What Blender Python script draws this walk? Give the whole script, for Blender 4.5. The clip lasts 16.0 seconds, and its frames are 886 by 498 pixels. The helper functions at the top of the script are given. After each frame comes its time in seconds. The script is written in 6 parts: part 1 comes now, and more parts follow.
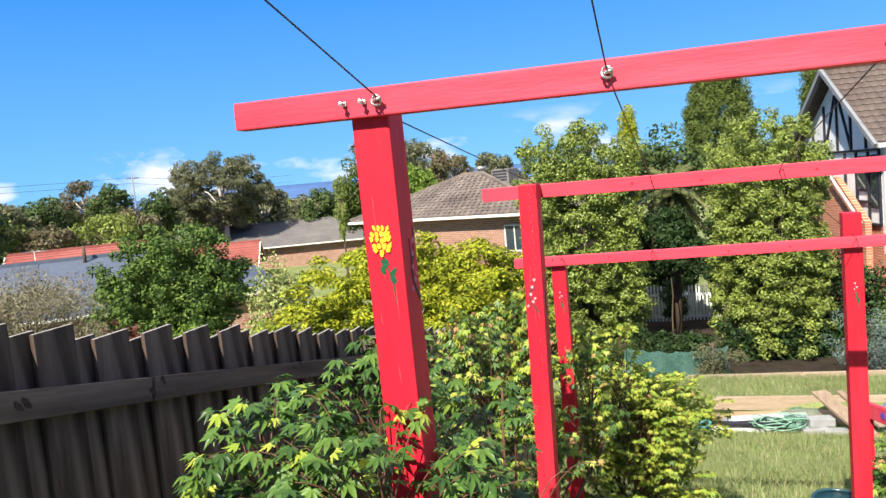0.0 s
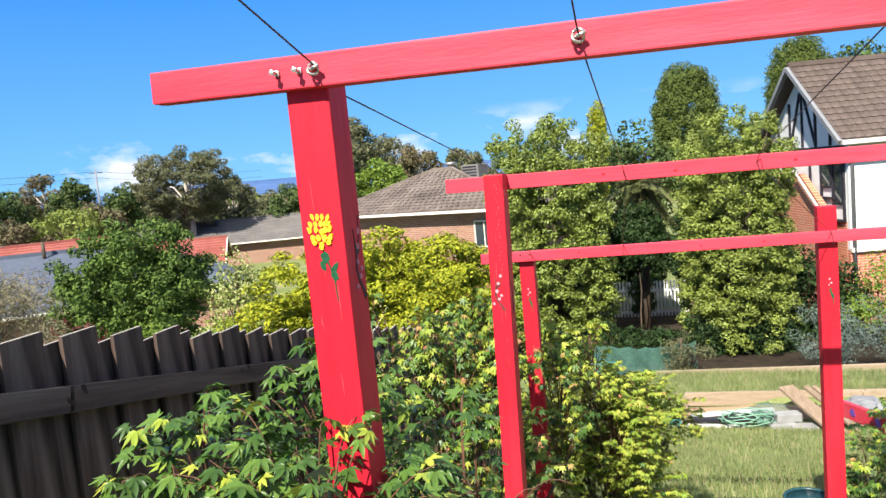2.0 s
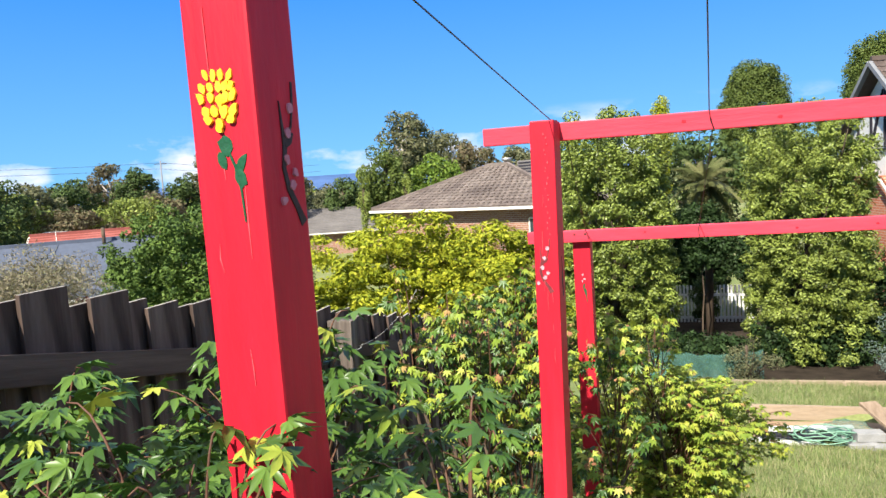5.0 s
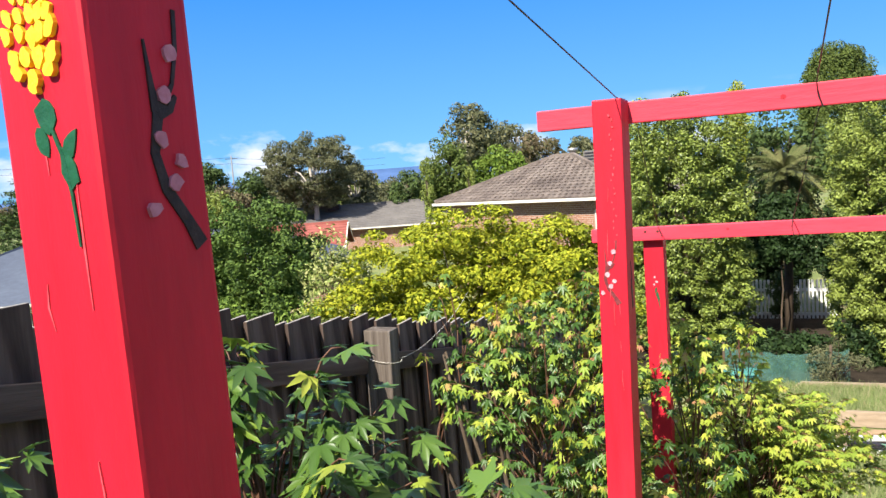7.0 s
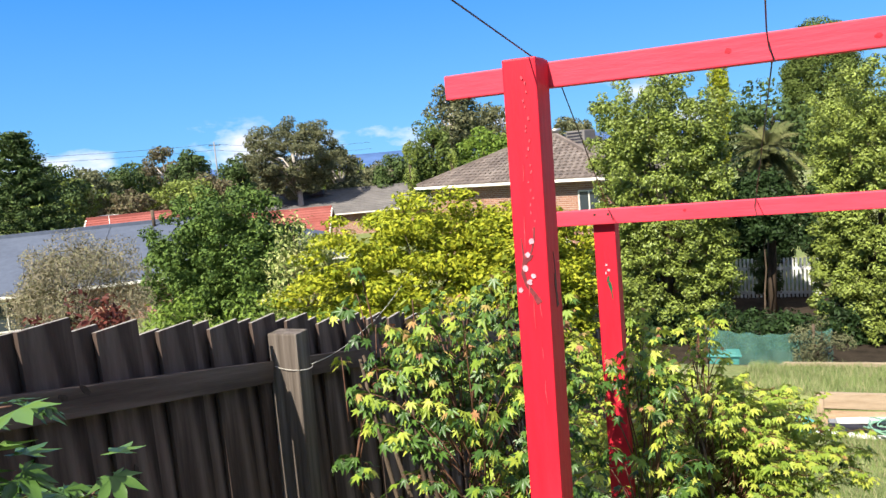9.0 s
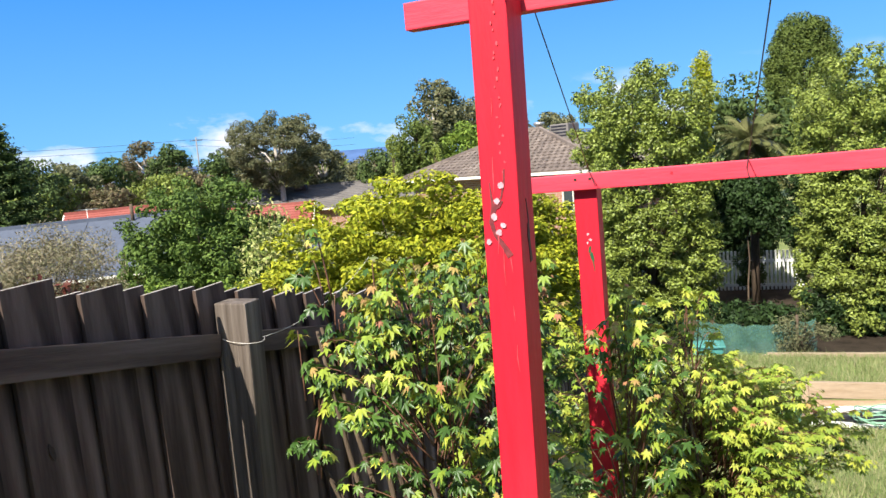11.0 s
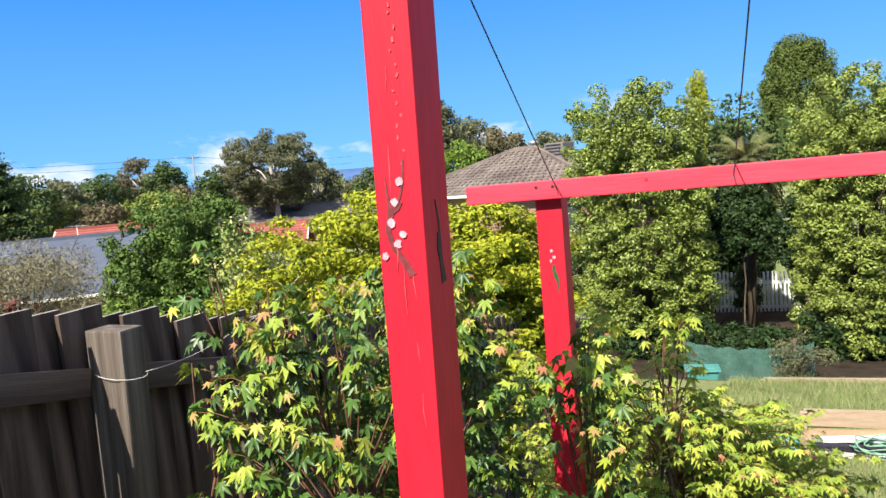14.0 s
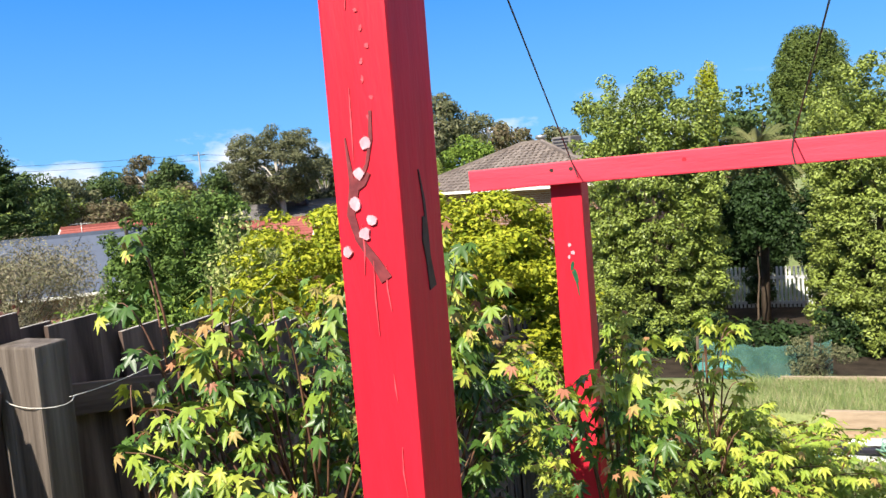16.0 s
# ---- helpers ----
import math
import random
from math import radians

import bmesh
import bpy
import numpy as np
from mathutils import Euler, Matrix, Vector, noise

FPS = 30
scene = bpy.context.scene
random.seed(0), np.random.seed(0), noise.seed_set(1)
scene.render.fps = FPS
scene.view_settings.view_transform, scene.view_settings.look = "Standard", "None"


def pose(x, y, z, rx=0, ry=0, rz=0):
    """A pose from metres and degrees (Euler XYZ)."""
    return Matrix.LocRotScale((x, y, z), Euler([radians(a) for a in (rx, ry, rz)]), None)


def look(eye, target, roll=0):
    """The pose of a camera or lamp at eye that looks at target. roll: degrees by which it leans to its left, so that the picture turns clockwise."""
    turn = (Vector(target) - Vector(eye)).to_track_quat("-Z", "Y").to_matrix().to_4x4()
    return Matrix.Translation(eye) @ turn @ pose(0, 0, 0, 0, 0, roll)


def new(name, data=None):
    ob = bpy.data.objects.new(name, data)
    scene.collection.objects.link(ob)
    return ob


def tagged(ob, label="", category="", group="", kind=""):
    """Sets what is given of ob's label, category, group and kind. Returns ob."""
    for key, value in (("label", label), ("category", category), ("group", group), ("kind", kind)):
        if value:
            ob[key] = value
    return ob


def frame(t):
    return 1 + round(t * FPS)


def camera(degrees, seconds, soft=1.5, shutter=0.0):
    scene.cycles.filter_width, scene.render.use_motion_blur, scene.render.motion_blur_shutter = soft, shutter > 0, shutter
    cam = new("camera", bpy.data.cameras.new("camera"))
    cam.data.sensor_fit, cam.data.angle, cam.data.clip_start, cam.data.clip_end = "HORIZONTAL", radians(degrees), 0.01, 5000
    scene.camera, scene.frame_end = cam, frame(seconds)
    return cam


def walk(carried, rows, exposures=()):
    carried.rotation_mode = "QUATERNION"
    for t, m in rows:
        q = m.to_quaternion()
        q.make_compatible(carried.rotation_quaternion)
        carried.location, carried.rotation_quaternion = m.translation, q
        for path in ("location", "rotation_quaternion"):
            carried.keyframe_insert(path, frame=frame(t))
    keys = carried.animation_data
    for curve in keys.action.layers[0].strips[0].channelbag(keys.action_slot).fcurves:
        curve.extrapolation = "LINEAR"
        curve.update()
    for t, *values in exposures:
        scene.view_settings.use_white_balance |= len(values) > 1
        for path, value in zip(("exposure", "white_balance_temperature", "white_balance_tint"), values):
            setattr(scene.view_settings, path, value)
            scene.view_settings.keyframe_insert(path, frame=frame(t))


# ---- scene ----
cam = camera(62.6, 16.0)
METRES, EYE, TILT, LEAN, TURN = 3.05, 1.55, 0.0, 0.0, 18.0
ROWS = [
    (0.0, 0.0, 0.0, 0.0, -0.48, -5.16, 5.31),
    (0.5, 0.0071, 0.0015, -0.0016, -1.2, -5.3, 5.28),
    (1.0, 0.009, 0.008, -0.0039, -1.84, -5.47, 5.24),
    (1.5, 0.0124, 0.0421, -0.0082, -2.38, -5.6, 5.19),
    (2.0, 0.0148, 0.0714, -0.0106, -2.8, -5.68, 5.09),
    (2.5, 0.0233, 0.0934, -0.0112, -3.12, -5.81, 4.82),
    (3.0, 0.0393, 0.1065, -0.0176, -3.01, -5.81, 4.6),
    (3.5, 0.0501, 0.1424, -0.0457, -2.7, -5.86, 4.12),
    (4.0, 0.0437, 0.2062, -0.0774, -2.03, -5.57, 3.82),
    (4.5, 0.0399, 0.2463, -0.0793, -0.45, -5.48, 3.77),
    (5.0, 0.0478, 0.2876, -0.0788, 1.68, -5.41, 3.83),
    (7.5, 0.0713, 0.4493, -0.082, 7.0, -5.74, 4.48),
    (8.0, 0.0895, 0.4828, -0.0889, 6.2, -5.94, 4.95),
    (8.5, 0.1263, 0.5258, -0.0901, 5.81, -6.5, 5.1),
    (9.0, 0.1385, 0.5527, -0.0935, 5.79, -7.04, 5.31),
    (11.5, 0.1478, 0.6432, -0.1537, 3.82, -7.46, 5.21),
    (12.0, 0.1505, 0.6597, -0.1586, 2.91, -7.05, 5.06),
    (12.5, 0.1632, 0.6876, -0.1612, 2.51, -6.72, 4.89),
    (13.0, 0.1804, 0.7242, -0.1616, 2.77, -6.35, 4.8),
    (13.5, 0.1988, 0.7457, -0.1627, 3.66, -6.04, 4.79),
    (14.0, 0.203, 0.7694, -0.1693, 4.45, -5.91, 4.87),
    (14.5, 0.2006, 0.8021, -0.171, 4.84, -5.98, 5.04),
    (15.0, 0.2014, 0.8323, -0.1743, 4.93, -6.04, 5.11),
    (15.5, 0.1983, 0.8673, -0.1765, 4.82, -6.15, 5.18),
    (16.0, 0.1997, 0.8999, -0.1852, 4.96, -6.17, 5.19),
]
walk(cam, [(t, pose(0, 0, EYE, TILT, LEAN, TURN) @ pose(METRES * x, METRES * y, METRES * z, 90 + pitch, roll, yaw)) for t, x, y, z, yaw, pitch, roll in ROWS])

# ---- world, sun, exposure ----
SUN_WAY = Vector((0.17, 1.0, -0.96)).normalized()
world = bpy.data.worlds.new("sky")
scene.world = world
world.use_nodes = True
wn, wl = world.node_tree.nodes, world.node_tree.links
bg = wn["Background"]
sky = wn.new("ShaderNodeTexSky")
sky.sky_type, sky.sun_disc = "NISHITA", False
sky.sun_elevation, sky.sun_rotation = radians(43.4), radians(189.6)
sky.altitude, sky.air_density, sky.dust_density, sky.ozone_density = 300, 0.85, 0.0, 3.0
coord = wn.new("ShaderNodeTexCoord")
sep = wn.new("ShaderNodeSeparateXYZ")
wl.new(coord.outputs["Generated"], sep.inputs[0])
stretch = wn.new("ShaderNodeMapping")
stretch.inputs["Scale"].default_value = (5.0, 5.0, 12.0)
stretch.inputs["Location"].default_value = (1.7, 0.4, 0.35)
wl.new(coord.outputs["Generated"], stretch.inputs[0])
puff = wn.new("ShaderNodeTexNoise")
puff.inputs["Scale"].default_value, puff.inputs["Detail"].default_value, puff.inputs["Roughness"].default_value = 1.3, 7, 0.55
wl.new(stretch.outputs[0], puff.inputs["Vector"])
thick = wn.new("ShaderNodeMapRange")
thick.inputs["From Min"].default_value, thick.inputs["From Max"].default_value = 0.545, 0.68
wl.new(puff.outputs["Fac"], thick.inputs["Value"])
low = wn.new("ShaderNodeMapRange")
low.inputs["From Min"].default_value, low.inputs["From Max"].default_value = 0.092, 0.062
wl.new(sep.outputs["Z"], low.inputs["Value"])
cover = wn.new("ShaderNodeMath")
cover.operation = "MULTIPLY"
wl.new(thick.outputs[0], cover.inputs[0])
wl.new(low.outputs[0], cover.inputs[1])
deep = wn.new("ShaderNodeMix")
deep.data_type, deep.blend_type = "RGBA", "MULTIPLY"
deep.inputs["Factor"].default_value = 1.0
wl.new(sky.outputs[0], deep.inputs["A"])
deep.inputs["B"].default_value = (0.66, 0.97, 1.30, 1)
climb = wn.new("ShaderNodeValToRGB")
for e, (at, c) in zip([climb.color_ramp.elements[0], climb.color_ramp.elements[1], climb.color_ramp.elements.new(0.28)], ((0.0, (0.18, 0.50, 0.88, 1)), (0.7, (0.022, 0.19, 0.77, 1)), (0.28, (0.036, 0.275, 0.88, 1)))):
    e.position, e.color = at, c
wl.new(sep.outputs["Z"], climb.inputs[0])
azure = wn.new("ShaderNodeVectorMath")
azure.operation = "SCALE"
azure.inputs["Scale"].default_value = 9.0
wl.new(climb.outputs[0], azure.inputs[0])
clear = wn.new("ShaderNodeMix")
clear.data_type = "RGBA"
clear.inputs["Factor"].default_value = 0.88
wl.new(deep.outputs["Result"], clear.inputs["A"])
wl.new(azure.outputs[0], clear.inputs["B"])
veil = wn.new("ShaderNodeMix")
veil.data_type = "RGBA"
wl.new(cover.outputs[0], veil.inputs["Factor"])
wl.new(clear.outputs["Result"], veil.inputs["A"])
veil.inputs["B"].default_value = (7.5, 7.9, 8.8, 1)
wl.new(veil.outputs["Result"], bg.inputs["Color"])
bg.inputs["Strength"].default_value = 0.0615
scene.view_settings.exposure = 1.15

sun = new("sun", bpy.data.lights.new("sun", "SUN"))
sun.data.energy, sun.data.angle, sun.data.color = 5.0, radians(0.5), (1.0, 0.93, 0.81)
sun.matrix_world = look(-20 * SUN_WAY, (0, 0, 0))


# ---- materials ----
def material(name, rough=0.7, spec=0.4):
    m = bpy.data.materials.new(name)
    m.use_nodes = True
    p = m.node_tree.nodes["Principled BSDF"]
    p.inputs["Roughness"].default_value = rough
    p.inputs["Specular IOR Level"].default_value = spec
    return m, m.node_tree.nodes, m.node_tree.links, p


def ramp_node(n, colours, lo=0.3, hi=0.7):
    r = n.new("ShaderNodeValToRGB")
    e = r.color_ramp.elements
    while len(e) < len(colours):
        e.new(0.5)
    for i, c in enumerate(colours):
        e[i].position = lo + (hi - lo) * i / max(1, len(colours) - 1)
        e[i].color = (*c, 1)
    return r


def noise_node(n, l, scale, detail=6, rough=0.6, stretch_by=(1, 1, 1), space="Object"):
    c = n.new("ShaderNodeTexCoord")
    mp = n.new("ShaderNodeMapping")
    mp.inputs["Scale"].default_value = stretch_by
    l.new(c.outputs[space], mp.inputs[0])
    t = n.new("ShaderNodeTexNoise")
    t.inputs["Scale"].default_value, t.inputs["Detail"].default_value, t.inputs["Roughness"].default_value = scale, detail, rough
    l.new(mp.outputs[0], t.inputs["Vector"])
    return t


def mottled(name, colours, scale=8, rough=0.75, spec=0.35, stretch_by=(1, 1, 1), bump=0.2, fine=60, vary=0.25, space="Object", lo=0.3, hi=0.7, dist=0.01, metal=0.0):
    """A surface with large stains, fine grain, relief, and a tone that differs from piece to piece."""
    m, n, l, p = material(name, rough, spec)
    p.inputs["Metallic"].default_value = metal
    big = noise_node(n, l, scale, 5, 0.6, stretch_by, space)
    small = noise_node(n, l, fine, 4, 0.65, stretch_by, space)
    r = ramp_node(n, colours, lo, hi)
    l.new(big.outputs["Fac"], r.inputs[0])
    info, geo = n.new("ShaderNodeObjectInfo"), n.new("ShaderNodeNewGeometry")
    add = n.new("ShaderNodeMath")
    l.new(info.outputs["Random"], add.inputs[0])
    l.new(geo.outputs["Random Per Island"], add.inputs[1])
    tone = n.new("ShaderNodeMapRange")
    tone.inputs["From Min"].default_value, tone.inputs["From Max"].default_value = 0.2, 1.6
    tone.inputs["To Min"].default_value, tone.inputs["To Max"].default_value = 1 - vary, 1 + vary
    l.new(add.outputs[0], tone.inputs["Value"])
    grain = n.new("ShaderNodeMapRange")
    grain.inputs["From Min"].default_value, grain.inputs["From Max"].default_value = 0.3, 0.7
    grain.inputs["To Min"].default_value, grain.inputs["To Max"].default_value = 0.86, 1.1
    l.new(small.outputs["Fac"], grain.inputs["Value"])
    mul = n.new("ShaderNodeMath")
    mul.operation = "MULTIPLY"
    l.new(tone.outputs[0], mul.inputs[0])
    l.new(grain.outputs[0], mul.inputs[1])
    v = n.new("ShaderNodeVectorMath")
    v.operation = "SCALE"
    l.new(r.outputs[0], v.inputs[0])
    l.new(mul.outputs[0], v.inputs["Scale"])
    l.new(v.outputs[0], p.inputs["Base Color"])
    b = n.new("ShaderNodeBump")
    b.inputs["Strength"].default_value, b.inputs["Distance"].default_value = bump, dist
    l.new(small.outputs["Fac"], b.inputs["Height"])
    l.new(b.outputs[0], p.inputs["Normal"])
    return m


def leafy(name, colours, translucent=0.3, rough=0.6, spec=0.18):
    """Leaves: the tone differs from leaf to leaf, and light shines through."""
    m, n, l, p = material(name, rough, spec)
    info, geo = n.new("ShaderNodeObjectInfo"), n.new("ShaderNodeNewGeometry")
    add = n.new("ShaderNodeMath")
    l.new(info.outputs["Random"], add.inputs[0])
    l.new(geo.outputs["Random Per Island"], add.inputs[1])
    frac = n.new("ShaderNodeMath")
    frac.operation = "FRACT"
    l.new(add.outputs[0], frac.inputs[0])
    r = ramp_node(n, colours, 0.0, 1.0)
    l.new(frac.outputs[0], r.inputs[0])
    patch = noise_node(n, l, 1.6, 3, 0.5)
    tone = n.new("ShaderNodeMapRange")
    tone.inputs["From Min"].default_value, tone.inputs["From Max"].default_value = 0.3, 0.7
    tone.inputs["To Min"].default_value, tone.inputs["To Max"].default_value = 0.75, 1.2
    l.new(patch.outputs["Fac"], tone.inputs["Value"])
    v = n.new("ShaderNodeVectorMath")
    v.operation = "SCALE"
    l.new(r.outputs[0], v.inputs[0])
    l.new(tone.outputs[0], v.inputs["Scale"])
    l.new(v.outputs[0], p.inputs["Base Color"])
    t = n.new("ShaderNodeBsdfTranslucent")
    l.new(v.outputs[0], t.inputs["Color"])
    mix = n.new("ShaderNodeMixShader")
    mix.inputs[0].default_value = translucent * 0.6
    l.new(p.outputs[0], mix.inputs[1])
    l.new(t.outputs[0], mix.inputs[2])
    l.new(mix.outputs[0], n["Material Output"].inputs["Surface"])
    return m


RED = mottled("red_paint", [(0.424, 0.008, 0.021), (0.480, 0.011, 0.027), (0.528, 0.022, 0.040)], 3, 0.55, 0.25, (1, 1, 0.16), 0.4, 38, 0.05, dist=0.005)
# Beam red is the posts' paint, paled in the colour for sun overexposure.
RED_SUNLIT = mottled("red_paint_beam_sunlit", [(0.55, 0.030, 0.054), (0.62, 0.048, 0.078), (0.66, 0.078, 0.112)], 3, 0.55, 0.25, (0.16, 1, 1), 0.4, 38, 0.05, dist=0.005)
REDKNOT = mottled("red_paint_over_knot", [(0.36, 0.010, 0.022), (0.42, 0.014, 0.028)], 40, 0.5, 0.3, vary=0.05)
PINK_WEAR_GLINT = mottled("worn_and_glint_pink_paint", [(0.560, 0.040, 0.056), (0.592, 0.080, 0.096)], 30, 0.6, 0.3, vary=0.1)
YELLOW = mottled("yellow_paint", [(0.738, 0.432, 0.009), (0.774, 0.540, 0.027)], 40, 0.5, 0.4, vary=0.08)
GREENP = mottled("dark_green_paint", [(0.005, 0.060, 0.024), (0.010, 0.088, 0.036)], 40, 0.5, 0.4, vary=0.1)
BLACKP = mottled("black_paint", [(0.016, 0.010, 0.011), (0.040, 0.024, 0.024)], 60, 0.6, 0.3, vary=0.1)
BRANCHP = mottled("brown_paint", [(0.112, 0.020, 0.024), (0.192, 0.032, 0.036)], 60, 0.6, 0.3, vary=0.1)
BLOSSOM = mottled("pale_pink_paint", [(0.54, 0.24, 0.28), (0.60, 0.34, 0.37)], 60, 0.6, 0.3, vary=0.06)
# Blossom pink again, darkened in the colour for the shaded flank.
BLOSSOM_SHADED = mottled("pale_pink_paint_shaded", [(0.42, 0.13, 0.18), (0.50, 0.20, 0.26)], 60, 0.6, 0.3, vary=0.06)
BLUEP = mottled("blue_violet_paint", [(0.096, 0.048, 0.304), (0.160, 0.080, 0.360)], 60, 0.6, 0.3, vary=0.1)
GREYWOOD = mottled("weathered_grey_timber", [(0.022, 0.0145, 0.0112), (0.072, 0.0495, 0.0395), (0.136, 0.100, 0.081)], 2.6, 0.85, 0.2, (5, 5, 0.5), 0.6, 13, 0.3, dist=0.006, lo=0.32, hi=0.66)
POSTWOOD = mottled("split_grey_hardwood", [(0.054, 0.0423, 0.0342), (0.117, 0.0954, 0.0792), (0.1935, 0.1647, 0.1404)], 2.6, 0.85, 0.2, (9, 9, 0.35), 0.8, 16, 0.05, dist=0.008)
# Weathered end grain, paled further for sun on the paling tops.
SUNLIT_TOPS = mottled("sunlit_silvered_paling_top", [(0.20, 0.175, 0.15), (0.34, 0.31, 0.28)], 9, 0.85, 0.2, (3, 3, 1), 0.4, 40, 0.15)
GREYRAIL = mottled("weathered_rail_timber", [(0.0492, 0.0344, 0.0279), (0.0943, 0.0681, 0.0541), (0.141, 0.1066, 0.0869)], 3.0, 0.85, 0.2, (6, 0.4, 6), 0.5, 14, 0.15, dist=0.005)
KNOT_OR_HOLE = mottled("dark_timber_knot_or_hole", [(0.024, 0.018, 0.014), (0.056, 0.040, 0.032)], 50, 0.8, 0.2)
SLEEPER = mottled("pale_pine_sleeper", [(0.288, 0.216, 0.144), (0.384, 0.304, 0.216)], 3, 0.85, 0.2, (0.5, 5, 5), 0.4, 20, 0.12)
PLANK = mottled("brown_board", [(0.19, 0.135, 0.090), (0.29, 0.215, 0.150)], 3, 0.8, 0.2, (5, 0.6, 5), 0.3, 20, 0.15)
STEEL = mottled("galvanised_steel", [(0.405, 0.396, 0.360), (0.558, 0.540, 0.495)], 80, 0.4, 0.5, vary=0.05, metal=0.8)
WIRE = mottled("dark_wire", [(0.016, 0.018, 0.020), (0.040, 0.040, 0.044)], 80, 0.5, 0.4, vary=0.0)
TWINE = mottled("pale_twine", [(0.495, 0.468, 0.414), (0.630, 0.603, 0.540)], 80, 0.8, 0.2, vary=0.0)
BARK = mottled("brown_bark", [(0.056, 0.040, 0.028), (0.128, 0.096, 0.068)], 9, 0.9, 0.15, (3, 3, 0.5), 0.6, 40, 0.1)
GUMBARK = mottled("pale_gum_bark", [(0.320, 0.272, 0.224), (0.528, 0.480, 0.424)], 2, 0.8, 0.2, (2, 2, 0.4), 0.3, 20, 0.1)
TWIG = mottled("reddish_twig", [(0.080, 0.036, 0.024), (0.150, 0.075, 0.042)], 20, 0.6, 0.3, vary=0.15)
ROOF_BROWN = mottled("brown_grey_roof_tile", [(0.100, 0.078, 0.068), (0.160, 0.128, 0.110), (0.208, 0.172, 0.148)], 0.8, 0.8, 0.25, bump=0.2, fine=14, vary=0.2)
ROOF_TAN = mottled("pinkish_brown_roof_tile", [(0.0622, 0.0444, 0.037), (0.0918, 0.0681, 0.0577), (0.1184, 0.0918, 0.0799)], 0.9, 0.8, 0.25, bump=0.2, fine=14, vary=0.22)
ROOF_GREY = mottled("dark_grey_roof_tile", [(0.104, 0.096, 0.092), (0.168, 0.156, 0.148)], 0.5, 0.85, 0.2, bump=0.2, fine=5, vary=0.12)
ROOF_RED = mottled("red_roof_tile", [(0.216, 0.060, 0.048), (0.288, 0.096, 0.080)], 0.6, 0.85, 0.2, bump=0.2, fine=5, vary=0.1)
ROOF_BLUE = mottled("blue_grey_steel_roof", [(0.068, 0.080, 0.112), (0.088, 0.104, 0.140)], 0.3, 0.75, 0.2, bump=0.05, fine=4, vary=0.05)
MULCH = mottled("dark_leaf_mulch", [(0.018, 0.014, 0.010), (0.045, 0.034, 0.024)], 2.5, 0.95, 0.1, bump=0.6, fine=18, vary=0.1)
WHITE = mottled("white_paint", [(0.648, 0.648, 0.630), (0.738, 0.738, 0.720)], 1.2, 0.7, 0.3, bump=0.05, fine=20, vary=0.04)
CREAM = mottled("cream_fascia", [(0.594, 0.558, 0.486), (0.675, 0.648, 0.576)], 1.2, 0.6, 0.3, bump=0.05, fine=20, vary=0.04)
GREYPAINT = mottled("grey_paint", [(0.1728, 0.1786, 0.1901), (0.2189, 0.2246, 0.2362)], 1.2, 0.6, 0.3, bump=0.05, fine=20, vary=0.04)
DARKTRIM = mottled("dark_timber_trim", [(0.012, 0.011, 0.018), (0.028, 0.026, 0.036)], 5, 0.6, 0.3, vary=0.1)
STONE = mottled("grey_concrete_block", [(0.2176, 0.2176, 0.2112), (0.2944, 0.2944, 0.288)], 6, 0.9, 0.2, bump=0.4, fine=50, vary=0.1)
HOSE = mottled("green_hose", [(0.12, 0.26, 0.17), (0.20, 0.34, 0.25)], 8, 0.4, 0.4, vary=0.1)
NETTING = mottled("green_netting", [(0.060, 0.150, 0.120), (0.100, 0.210, 0.170)], 4, 0.8, 0.2, bump=0.3, fine=60, vary=0.15)
TEAL = mottled("teal_plastic", [(0.050, 0.210, 0.190), (0.090, 0.260, 0.230)], 4, 0.4, 0.4, vary=0.05)
nt = NETTING.node_tree
see = nt.nodes.new("ShaderNodeBsdfTransparent")
weave = nt.nodes.new("ShaderNodeMixShader")
weave.inputs[0].default_value = 0.58
nt.links.new(nt.nodes["Principled BSDF"].outputs[0], weave.inputs[1])
nt.links.new(see.outputs[0], weave.inputs[2])
nt.links.new(weave.outputs[0], nt.nodes["Material Output"].inputs["Surface"])
POT = mottled("dark_teal_glaze", [(0.008, 0.040, 0.048), (0.024, 0.072, 0.080)], 8, 0.25, 0.5, vary=0.05)
SOIL = mottled("pale_clay_soil", [(0.272, 0.176, 0.104), (0.400, 0.288, 0.184)], 3, 0.95, 0.1, bump=0.5, fine=20, vary=0.1)
# Aerial haze is mixed into the hills' blue base colour.
HILLS = mottled("haze_blue_hills", [(0.064, 0.119, 0.255), (0.081, 0.140, 0.281)], 0.002, 0.95, 0.0, bump=0, fine=0.02, vary=0.02)


